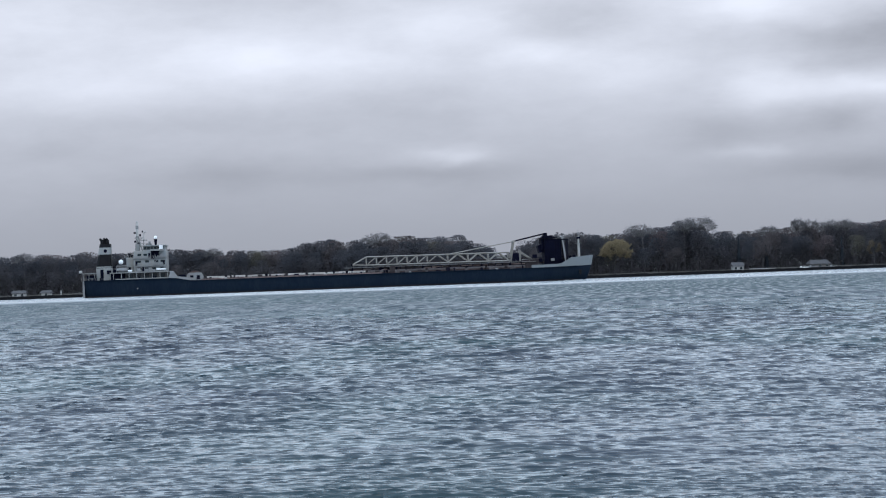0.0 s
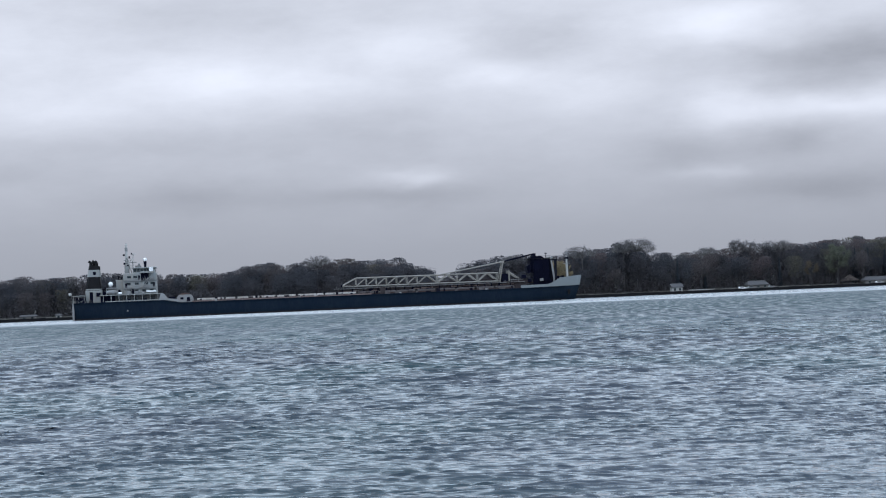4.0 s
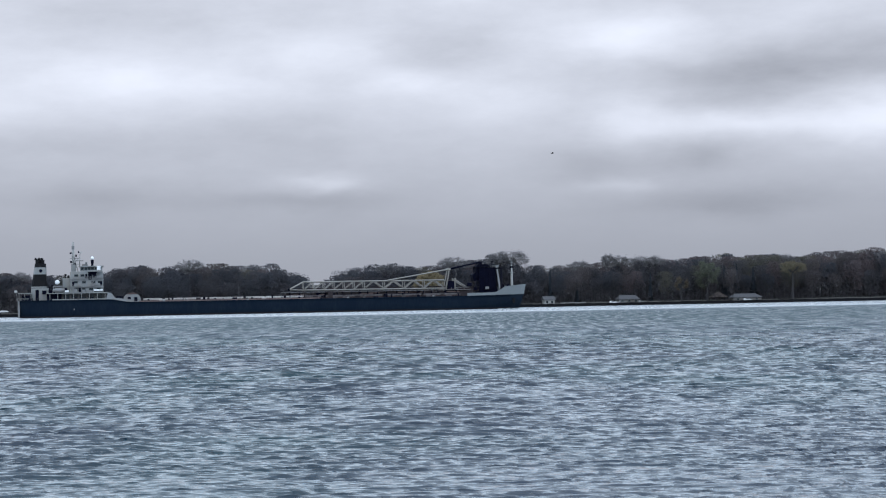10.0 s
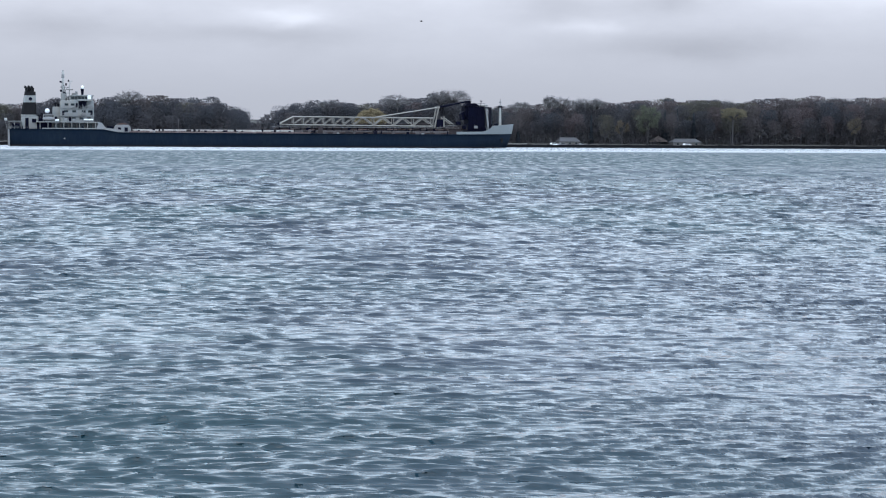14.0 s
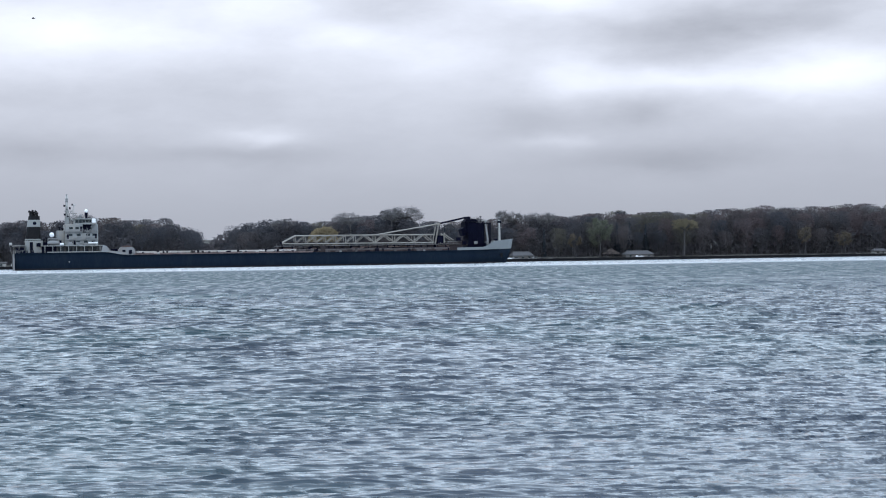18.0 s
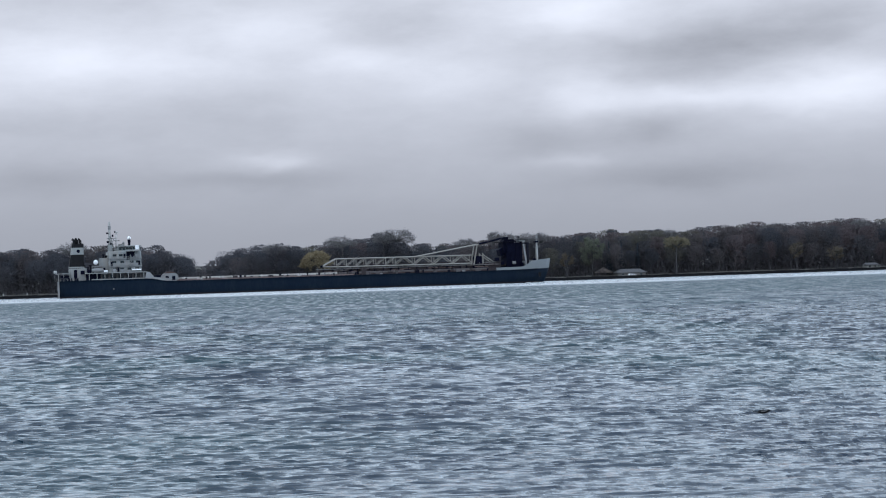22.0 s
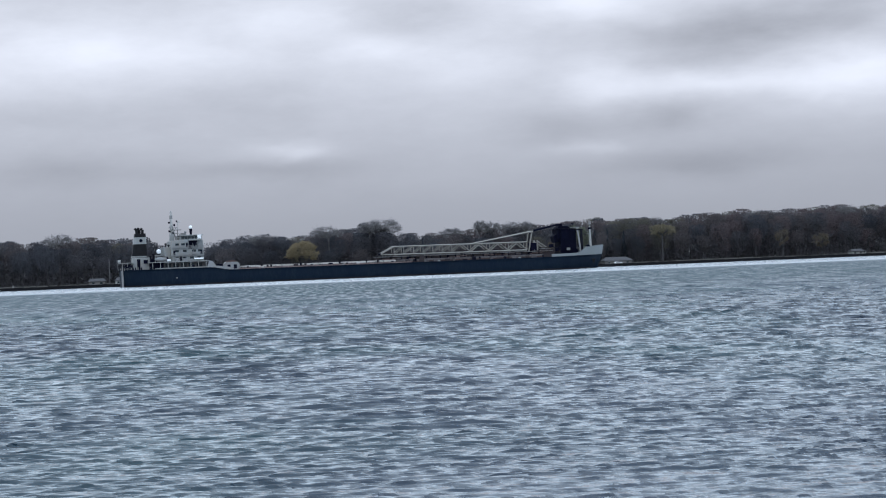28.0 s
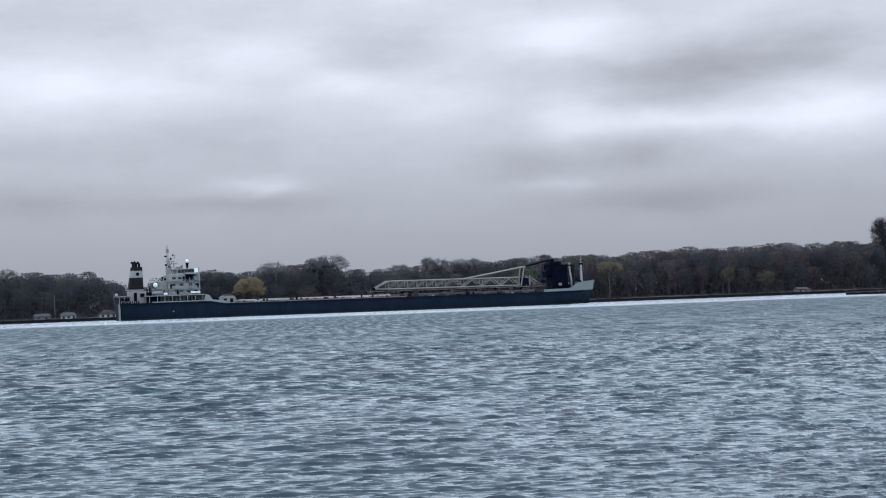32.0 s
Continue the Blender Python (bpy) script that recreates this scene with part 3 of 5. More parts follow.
def build_understory():
    rng = np.random.default_rng(5)
    n = 100000
    u, w = rng.uniform(-200, 625, n), SHORE_W + 21 + 65 * rng.random(n) ** 1.4
    c = np.stack([u * CU - w * SU, u * SU + w * CU, 1.5 + 13.0 * rng.random(n) ** 1.7 * np.clip(np.interp(u, ALONG, TOPS) / 24, 0.5, 1.1)], -1)
    near = np.stack([c - rng.normal(0, 0.3, (n, 3)), c + rng.normal(0, 0.3, (n, 3)), c + rng.normal(0, 1, (n, 3)) * np.array([0.65, 0.65, 0.8])], 1)
    k = 70000
    u, w = rng.uniform(-200, 625, k), SHORE_W + 70 + 40 * rng.random(k)
    z = np.minimum(2.0 + 22.0 * rng.random(k), np.interp(u, ALONG, TOPS) * rng.uniform(0.55, 0.86, k))
    c = np.stack([u * CU - w * SU, u * SU + w * CU, z], -1)
    back = np.stack([c - rng.normal(0, 0.7, (k, 3)), c + rng.normal(0, 0.7, (k, 3)), c + rng.normal(0, 1.2, (k, 3))], 1)
    return np.concatenate([near, back])


def standing_tree(name, label, u, w, height, seed, leaf=None, spread=0.26, limbs=16, subs=4, twigs=2600, bole=0.28, droop=0.0, tl=0.035, tw=0.0026, z=None, group="", bark=None):
    rng = np.random.default_rng(seed)
    a, b = limb_tree(rng, height, limbs, subs, twigs, spread, bole, tl, tw, droop)
    ob = thing(name, label, "tree", Matrix.Translation(plan(u, SHORE_W + w, 1.4 + 0.012 * w if z is None else z)), group=group)
    part("trunk", tri_mesh("trunk", a, bark or BARK), bark or BARK, ob)
    part("crown", tri_mesh("crown", b, leaf or TWIG), leaf or TWIG, ob)
    return ob


def evergreen(u, w, height, radius, seed):
    """A dark conifer: a straight stem and tiers of drooping sprays."""
    rng = np.random.default_rng(seed)
    n = 2600
    f = 1 - np.sqrt(rng.random(n)) * 0.94
    a = rng.uniform(0, math.tau, n)
    r = radius * (1 - f) * rng.uniform(0.35, 1.0, n) * (0.85 + 0.3 * np.sin(f * 60 + a))
    out = np.stack([np.cos(a), np.sin(a), np.zeros(n)], -1)
    side = np.stack([-np.sin(a), np.cos(a), np.zeros(n)], -1) * rng.uniform(0.15, 0.35, (n, 1))
    root = out * (r * 0.6)[:, None] + np.array([0, 0, 1.0]) * (f * height)[:, None]
    tip = root + out * (0.3 + 0.35 * r)[:, None] - np.array([0, 0, 1.0]) * rng.uniform(0.3, 1.0, (n, 1))
    tip[:, 2] = np.maximum(tip[:, 2], 0.1)
    ob = thing("evergreen_tree", "dark blue-green conifer at the edge of the far woodland", "tree", Matrix.Translation(plan(u, SHORE_W + w, 1.4 + 0.012 * w)), group="conifers on the far bank")
    part("trunk", Geo().tube((0, 0, 0), (0, 0, height * 0.97), 0.022 * height, 0.02, 7), BARK, ob)
    part("crown", tri_mesh("crown", np.stack([root - side, root + side, tip], 1), NEEDLES), NEEDLES, ob)


def build_trees():
    wood, fine = build_woods()
    labels = ("dense slate-grey bare woodland along the far shore", "dense grey-brown bare woodland along the far shore", "brown bare trees in the far woodland",
              "reddish-brown budding trees in the far woodland", "olive-grey bare trees in the far woodland")
    sheets = [("woodland", np.concatenate(f), tone[0], label) for f, tone, label in zip(fine, TONES, labels)]
    sheets.append(("woodland_trunks", np.concatenate(wood), BARK, "grey-brown trunks and limbs of the far woodland"))
    sheets.append(("understory", build_understory(), BRUSH, "tangled brush under the far trees, its grey lifted for haze"))
    for name, tris, material, label in sheets:
        ob = new(name, tri_mesh(name, tris, material))
        tagged(ob, label, "woods", kind="stuff")
    bare = "tall bare deciduous tree standing above the far woodland"
    # along the shore, back from it, top above the river, half width
    for i, (u, w, top, half) in enumerate(((50, 40, 30.3, 6.0), (194, 34, 29.6, 7.0), (216.5, 34, 31.8, 5.5), (224, 36, 33.0, 8.0), (265, 44, 27.3, 5.2), (281, 40, 29.8, 3.6), (288.5, 42, 29.0, 4.4),
                                           (300, 44, 28.8, 5.0), (308, 42, 29.0, 4.6), (387, 44, 29.3, 4.2), (452, 44, 31.0, 5.6), (509, 44, 32.5, 6.0), (-137, 36, 25.0, 4.5), (-40, 36, 24.6, 4.5), (157, 32, 26.0, 5.5))):
        h = top - 1.4 - 0.012 * w
        standing_tree("bare_tree", bare, u, w, h, 100 + i, spread=1.9 * half / h, limbs=46, subs=5, twigs=2400, bole=0.60, tl=0.032, tw=0.0016, leaf=TWIG_PALE, bark=BARK_PALE, group="bare trees above the woodland")
    standing_tree("willow_tree", "broad yellow-leaved willow tree on the far bank", 173.5, 11, 20.5, 31, YELLOW, 0.60, 44, 7, 15000, 0.26, 0.1, 0.045, 0.0066)
    standing_tree("young_green_tree", "tall tree with fresh thin green leaves on the far bank", 329.5, 12, 24.0, 32, GREEN, 0.36, 24, 5, 5200, 0.2, 0.05, 0.05, 0.006)
    standing_tree("yellow_tree", "tree with a pale yellow crown on a long bare trunk", 379, 11, 21.5, 33, PALE_YELLOW, 0.46, 22, 6, 5200, 0.56, 0.1, 0.045, 0.0055)
    standing_tree("yellowing_tree", "small tree with thin tan-yellow leaves on the far bank", 450, 6, 18.0, 34, TAN, 0.34, 20, 5, 3000, 0.28, 0.1, 0.05, 0.006)
    standing_tree("yellowing_tree", "small tree with thin tan-yellow leaves on the far bank", 475, 6, 14.5, 35, TAN, 0.54, 20, 5, 3600, 0.22, 0.1, 0.06, 0.007)
    standing_tree("yellowing_tree", "small tree with thin tan-yellow leaves on the far bank", 313, 6, 15.0, 36, TAN, 0.38, 16, 5, 2400, 0.3, 0.1, 0.055, 0.006)
    for i, (u, w, h, r) in enumerate(((243, 20, 19.0, 2.6), (258.5, 22, 13.5, 1.9), (344, 24, 19.5, 4.2), (352, 26, 20.5, 4.6), (361, 24, 19.0, 4.4), (301, 24, 16.5, 2.4))):
        evergreen(u, w, h, r, 60 + i)
    standing_tree("great_bare_tree", "very tall bare spreading tree on a low point", 492.5, -95, 39.5, 41, BARK_DARK, 0.24, 56, 8, 2600, 0.46, 0.0, 0.045, 0.0018, 1.1, bark=BARK_DARK)


# ---- the ship ----
def build_ship():
    B = 11.5
    ship = thing("cargo_ship", "long dark blue self-unloading lake freighter with white aft house under way", "ship", Matrix.Identity(4))

    def half(x, deck):
        """Half breadth at a station, on the waterline or at the deck."""
        fore = 26.0 if deck else 34.0
        tip = 222.8 if deck else 219.5
        s = 1.0
        if x > tip - fore:
            s = max(0.0, 1 - ((x - (tip - fore)) / fore) ** 2.3)
        if x < 16:
            s *= 1 - (0.12 if deck else 0.35) * ((16 - x) / 16) ** 2
        return max(0.05, B * s)

    def sheer(x):
        """Height of the hull's upper edge."""
        if x < 37:
            return 7.3
        if x < 47:
            return 7.3 - 1.3 * (0.5 - 0.5 * math.cos(math.pi * (x - 37) / 10))
        if x < 190:
            return 6.0
        return 6.0 + 0.6 * ((x - 190) / 32) ** 2

    xs = [0, 1.5, 4, 8, 12, 16, 25, 34, 37, 39, 41, 43, 45, 47] + list(range(55, 186, 10)) + [190, 194, 198, 201, 204, 207, 210, 212.5, 215, 217, 218.5, 220, 221.3, 222.4]
    rings = []
    for x in xs:
        bw, bd, zt = half(x, False), half(x, True), sheer(x)
        zb = -7.0
        keel = bw * 0.9
        def at(y, z, x=x, zt=zt):
            # the stem leans forward as it rises
            pull = max(0.0, (x - 214) / 8.4)
            return (x - pull * 2.6 * (1 - max(0, min(1, z / zt))), y, z)
        rings.append([at(bd, zt), at(bw + (bd - bw) * 0.35, 1.2), at(bw, -0.5), at(keel, zb), at(-keel, zb), at(-bw, -0.5), at(-bw - (bd - bw) * 0.35, 1.2), at(-bd, zt)])
    hull = part("hull", Geo().loft(rings), HULL, ship, "dark blue steel hull with scuffed plating", True)
    # draught band and a rubbing strake
    for sgn in (-1, 1):
        bg, sg = Geo(), Geo()
        for a, b in zip(xs[:-1], xs[1:]):
            if a > 213:
                continue
            pa, pb = [(half(x, False) + (half(x, True) - half(x, False)) * 0.3 + 0.03) * sgn for x in (a, b)]
            bg.add([(a, pa, -0.4), (b, pb, -0.4), (b, pb + 0.02 * sgn, 0.75), (a, pa + 0.02 * sgn, 0.75)], [(0, 1, 2, 3)])
            sa, sb = [(half(x, True) + 0.06) * sgn for x in (a, b)]
            za, zb2 = sheer(a), sheer(b)
            sg.beam((a, sa, za - 0.1), (b, sb, zb2 - 0.1), 0.28)
        part("boot_stripe", bg, BOOT, hull, "black boot stripe at the waterline")
        part("sheer_rail", sg, HULL, hull, "heavy rail along the deck edge")
    # decks
    dk = Geo()
    rr = [[(x, half(x, True) - 0.15, sheer(x) + 0.02), (x, -half(x, True) + 0.15, sheer(x) + 0.02), (x, -half(x, True) + 0.15, sheer(x) - 0.3), (x, half(x, True) - 0.15, sheer(x) - 0.3)] for x in xs if x > 2 and x < 219]
    part("main_deck", dk.loft(rr), RUST, ship, "rust-red steel deck")

    # forecastle bulwark: a low strip that sweeps up to the bow
    def lip(x):
        if x < 206:
            return 1.3
        if x < 213:
            return 1.3 + 2.6 * (0.5 - 0.5 * math.cos(math.pi * (x - 206) / 7))
        return 3.9 + 0.5 * (x - 213) / 9
    fx = [194, 197, 200, 203, 206, 207.5, 209, 210.5, 212, 213.5, 215.5, 217.5, 219, 220.3, 221.4, 222.4]
    for sgn in (-1, 1):
        g = Geo()
        rings = []
        for x in fx:
            y, z = (half(x, True)) * sgn, sheer(x)
            flare = 0.9 * max(0.0, (x - 206) / 16)
            rings.append([(x, y, z), (x + flare, y + sgn * 0.35 * (x > 206) * (x < 221), z + lip(x)), (x + flare, y + sgn * 0.35 * (x > 206) * (x < 221) - sgn * 0.25, z + lip(x)), (x, y - sgn * 0.25, z)])
        part("forecastle_bulwark", g.loft(rings), PALE, ship, "pale blue forecastle plating")
    g = Geo()
    part("forecastle_deck", g.loft([[(x, half(x, True) - 0.2, sheer(x) + lip(x) - 1.1), (x, -half(x, True) + 0.2, sheer(x) + lip(x) - 1.1), (x, -half(x, True) + 0.2, sheer(x) + lip(x) - 1.35), (x, half(x, True) - 0.2, sheer(x) + lip(x) - 1.35)] for x in fx[8:15]]), GREYM, ship)
    g = Geo()
    g.tube((216.2, 0, 9.3), (216.2, 0, 16.4), 0.66, 0.56, 12).tube((216.2, 0, 16.4), (216.2, 0, 19.6), 0.42, 0.34, 10)
    mast = part("foremast", g, MAST_WHITE, ship, "white tubular foremast")
    part("mast_platform", Geo().box(214.9, 217.5, -1.1, 1.1, 16.3, 16.5, 0.03).box(214.9, 215.0, -1.1, 1.1, 17.2, 17.3).box(217.4, 217.5, -1.1, 1.1, 17.2, 17.3), GREYM, mast)
    part("mast_light", Geo().box(215.4, 217.0, -0.5, 0.5, 18.4, 19.3, 0.1), DARK, mast, "dark masthead light box")
    part("mast_ladder", Geo().beam((216.9, -0.4, 9.3), (216.8, -0.4, 16.3), 0.12), DARK, mast)
    part("light_bracket", Geo().tube((216.2, 0, 19.2), (216.2, 0, 22.4), 0.16, 0.1, 6).box(215.3, 217.1, -0.25, 0.25, 19.1, 19.4).box(215.7, 216.7, -0.3, 0.3, 20.6, 21.2, 0.1), GREYM, mast)
    mast.location.x = 0.8
    for y in (-5.5, 5.5):
        w = Geo().box(212.6, 214.8, y - 1.2, y + 1.2, 9.2, 10.3, 0.15)
        win = part("windlass", w, GREYM, ship)
        part("drum", Geo().tube((213.7, y - 1.6, 10.4), (213.7, y + 1.6, 10.4), 0.7, n=12), DARK, win)
    for y in (-8.2, 8.2):
        part("anchor", Geo().prism([(216.0, 4.6), (217.2, 4.6), (217.0, 2.9), (216.6, 2.4), (216.2, 2.9)], half(216.6, True) * (1 if y > 0 else -1) * 0.93 - 0.2, half(216.6, True) * (1 if y > 0 else -1) * 0.93 + 0.2), BLACK, ship)

    # dark loop-belt elevator house ahead of the boom
    eh = part("elevator_house", Geo().box(201.0, 208.6, -4.6, 4.6, 8.6, 18.6, 0.25).box(199.8, 205.0, -4.0, 4.0, 14.0, 19.0, 0.2).box(203.0, 208.0, -4.2, 4.2, 6.2, 8.8, 0.2), DARK, ship, "dark steel elevator house")
    for z in (10.6, 12.8, 15.2, 17.2):
        part("girt", Geo().box(199.6, 208.7, -4.85, -4.6, z, z + 0.25), DARK, eh)
    for x in (201.2, 203.4, 205.6, 207.8):
        part("stanchion", Geo().box(x - 0.14, x + 0.14, -4.9, -4.62, 6.4, 18.9), DARK, eh)
    part("walkway", Geo().box(198.6, 209.0, -5.1, 5.1, 18.9, 19.1).box(198.6, 209.0, -5.1, -5.0, 20.0, 20.12), STEELDK, eh)
    part("winch_house", Geo().box(204.2, 206.8, -3.6, -1.2, 9.2, 11.0, 0.1), GREYM, eh)
    part("drive_pulley", Geo().tube((202.6, -5.0, 15.6), (202.6, 5.0, 15.6), 1.7, n=16), DARK, eh)
    part("drive_pulley", Geo().tube((206.4, -5.0, 10.6), (206.4, 5.0, 10.6), 1.4, n=16), DARK, eh)
    part("chute", Geo().prism([(198.2, 15.6), (201.2, 17.6), (201.2, 13.4), (198.9, 12.6)], -2.6, 2.6), DARK, eh)
    part("head_hood", Geo().prism([(199.6, 18.9), (200.8, 20.1), (204.6, 20.3), (206.2, 19.4), (206.2, 18.9)], -3.0, 3.0), DARK, eh)
    part("dust_skirt", Geo().prism([(200.4, 6.2), (209.6, 6.2), (209.2, 9.4), (201.0, 9.4)], -4.4, 4.4), DARK, eh)
    part("lamp_arm", Geo().beam((206.6, -4.8, 19.0), (206.9, -4.8, 21.2), 0.18).box(206.3, 207.3, -5.0, -4.6, 21.0, 21.4), DARK, eh)
    part("control_box", Geo().box(203.6, 205.2, -5.3, -4.8, 8.9, 10.1, 0.1), GREYM, eh, "pale control box")
    for y in (-5.3, 5.3):
        part("inclined_leg", Geo().prism([(208.6, 18.9), (209.2, 18.9), (211.0, 6.6), (210.1, 6.6)], y - 0.3, y + 0.3), GREYM, ship, "pale slanting frame leg")
        part("frame_post", Geo().box(210.3, 211.4, y - 0.5, y + 0.5, 8.0, 17.9, 0.1), STEELDK, ship)
    part("frame_head", Geo().box(208.2, 211.6, -5.7, 5.7, 17.9, 18.5, 0.1), STEELDK, ship)
    part("cross_head", Geo().box(208.5, 209.8, -5.5, 5.5, 18.9, 19.5, 0.1), WHITE, ship)

    # unloading boom: a four-chord truss lying along the deck
    boom = part("boom", Geo(), CREAM, ship, "cream lattice unloading boom")
    x0, x1, zb, zt = 122.0, 185.2, 9.9, 13.5
    for y in (-2.4, 2.4):
        part("bottom_chord", Geo().beam((115.8, y, 10.2), (x0, y, zb), 0.34).beam((x0, y, zb), (x1, y, zb - 0.2), 0.42), CREAM, boom)
        part("top_chord", Geo().beam((116.0, y, 10.4), (x0, y, zt), 0.34).beam((x0, y, zt), (x1, y, zt - 0.1), 0.42), CREAM, boom)
    bays = 14
    step = (x1 - x0) / bays
    for k in range(bays + 1):
        x = x0 + k * step
        for y in (-2.4, 2.4):
            if k < 7 or k % 2 == 0:
                part("upright", Geo().beam((x, y, zb), (x, y, zt), 0.26), CREAM, boom)
            if k < bays:
                up = k < 7 or k % 2 == 0
                a, b = ((x, y, zb), (x + step, y, zt)) if up else ((x, y, zt), (x + step, y, zb))
                part("diagonal", Geo().beam(a, b, 0.22 if k < 7 else 0.34), CREAM, boom)
        part("tie", Geo().beam((x, -2.4, zt), (x, 2.4, zt), 0.22).beam((x, -2.4, zb), (x, 2.4, zb), 0.22), CREAM, boom)
    part("belt", Geo().box(116.0, x1 + 8, -1.1, 1.1, 10.3, 10.7), BROWN, boom, "brown conveyor belt trough")
    part("tip_pulley", Geo().tube((115.8, -1.3, 10.3), (115.8, 1.3, 10.3), 0.55, n=10), DARK, boom)
    # cradle and walkway below
    for k in range(9):
        x = 122 + 8.2 * k
        part("boom_saddle", Geo().box(x - 0.4, x + 0.4, -3.2, 3.2, 7.2, 9.5).box(x - 0.8, x + 0.8, -3.6, -2.9, 6.0, 9.2, 0.1), BROWN, ship)
    part("tunnel_cover", Geo().box(114, 196, -3.4, 3.4, 7.4, 8.7, 0.2), BROWN, ship, "long brown steel conveyor casing")
    part("catwalk", Geo().box(112, 197, -4.5, -3.5, 8.9, 9.05), GREYM, ship)
    for k in range(28):
        part("rail_post", Geo().box(113 + 3.0 * k, 113.1 + 3.0 * k, -4.5, -4.4, 9.0, 10.0), GREYM, ship)
    # boom stays
    for y in (-2.6, 2.6):
        part("stay_frame_leg", Geo().beam((185.8, y, 8.4), (187.7, y, 18.2), 0.45), CREAM, ship)
        part("stay_frame_strut", Geo().beam((190.2, y, 8.8), (190.2, y, 14.2), 0.5).beam((190.4, y, 13.4), (197.5, y, 8.6), 0.4), CREAM, ship)
        part("boom_stay", Geo().beam((158.2, y, 13.4), (187.7, y, 18.2), 0.34), CREAM, ship, "pale steel boom stay")
        part("back_stay", Geo().beam((187.7, y, 18.2), (202.0, y, 21.2), 0.44), DARK, ship, "dark hoisting tackle")
    part("frame_crosshead", Geo().box(187.1, 188.3, -3.0, 3.0, 17.8, 18.6, 0.1), CREAM, ship)
    part("hoist_house", Geo().box(191.8, 196.6, -3.0, 3.0, 6.2, 10.2, 0.2), GREYM, ship)
    part("sheave_post", Geo().box(201.2, 202.6, -2.9, 2.9, 18.9, 21.4, 0.1), DARK, ship)

    # hatches
    for k in range(16):
        x = 52.5 + 8.75 * k
        co = part("hatch_coaming", Geo().box(x, x + 7.3, -8.6, 8.6, 5.9, 6.75), RUST, ship)
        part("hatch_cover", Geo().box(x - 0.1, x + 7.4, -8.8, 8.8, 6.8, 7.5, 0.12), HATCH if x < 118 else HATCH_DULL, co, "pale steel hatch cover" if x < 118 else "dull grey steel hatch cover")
        part("hatch_top", Geo().box(x + 0.1, x + 7.2, -8.3, 8.3, 7.5, 7.65, 0.05), DARK, co)
        if k % 2 == 0 and k < 9:
            part("hatch_dog", Geo().box(x + 7.5, x + 8.5, -7.8, -7.2, 6.0, 7.6), DARK, ship)
    part("waterway_bar", Geo().box(50, 128, -11.42, -11.2, 6.12, 6.5, 0.03), PINK, ship, "faded pink bar along the deck edge")
    part("hatch_crane_rail", Geo().box(50, 196, -9.5, -9.3, 6.0, 6.35), BROWN, ship)
    for k in range(49):
        x = 48 + 3 * k
        part("deck_stanchion", Geo().box(x, x + 0.1, -11.35, -11.25, 6.0, 7.05), BROWN, ship)
    for z in (6.55, 7.05):
        part("deck_rail", Geo().box(48, 193, -11.34, -11.29, z, z + 0.05), BROWN, ship)
    rg = random.Random(21)
    gear = (("deck_box", BROWN), ("deck_vent", DARK), ("deck_winch", DARK), ("deck_locker", HATCH), ("deck_vent", GREYM), ("deck_box", DARK))
    x = 54.0
    while x < 194:
        name, mat = gear[rg.randrange(6)]
        w, h, y = rg.uniform(0.7, 2.6), rg.uniform(0.5, 1.5), rg.uniform(-10.6, -9.9)
        g = Geo().box(x, x + w, y - 0.5, y + 0.5, 5.95, 6.0 + h, 0.08)
        if name == "deck_vent":
            g = Geo().tube((x, y, 5.95), (x, y, 6.0 + h), 0.3, n=8).ball((x, y, 6.0 + h), 0.5, 0.5, 0.35, 8, 5)
        elif name == "deck_winch":
            g = Geo().tube((x, y - 0.6, 6.6), (x, y + 0.6, 6.6), 0.6, n=10).box(x - 0.5, x + 0.5, y - 0.5, y + 0.5, 5.95, 6.4)
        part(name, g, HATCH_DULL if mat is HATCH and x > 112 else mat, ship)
        x += w + rg.uniform(0.8, 3.6)
    # pipes and cable trays along the casing, broken by dark brackets
    x = 116.0
    while x < 192:
        w = rg.uniform(2.0, 6.5)
        z = rg.choice((7.75, 8.15, 8.95))
        part("casing_pipe", Geo().tube((x, -3.85, z), (min(x + w, 195.0), -3.85, z), 0.17, n=6), rg.choice((PINK, HATCH_DULL, PINK, RUST)), ship)
        part("pipe_bracket", Geo().box(x - 0.5, x - 0.15, -4.1, -3.4, 7.2, 9.2, 0.05), DARK, ship)
        x += w * 0.6 + rg.uniform(0.4, 1.6)
    # hopper, struts and walkways between the boom's heel and the elevator
    part("heel_hopper", Geo().prism([(191.5, 9.8), (198.6, 9.8), (197.4, 6.2), (192.6, 6.2)], -3.6, 3.6), BROWN, ship, "brown steel hopper under the boom heel")
    part("heel_girder", Geo().beam((188.0, -3.4, 9.2), (201.5, -3.4, 8.4), 0.5), BROWN, ship)
    # Dark block added for the dark inside of the frame here.
    part("heel_cabin", Geo().box(186.9, 189.7, -3.0, 3.0, 8.6, 12.9, 0.15), DARK, ship, "dark block standing for the dark inside of the boom heel frame")
    part("heel_platform", Geo().box(192.6, 199.6, -4.4, -3.2, 10.4, 10.6), STEELDK, ship)
    part("heel_motor", Geo().box(195.6, 197.6, -4.2, -2.8, 10.6, 12.0, 0.15), DARK, ship)
    part("heel_motor", Geo().box(198.4, 200.0, -4.2, -2.8, 8.6, 10.2, 0.15), DARK, ship)
    for k in range(11):
        xx = 121 + 6.4 * k
        part("casing_rib", Geo().box(xx, xx + rg.uniform(0.5, 2.2), -3.7, -3.3, 7.2, 8.7, 0.05), DARK if k % 3 else BROWN, ship)
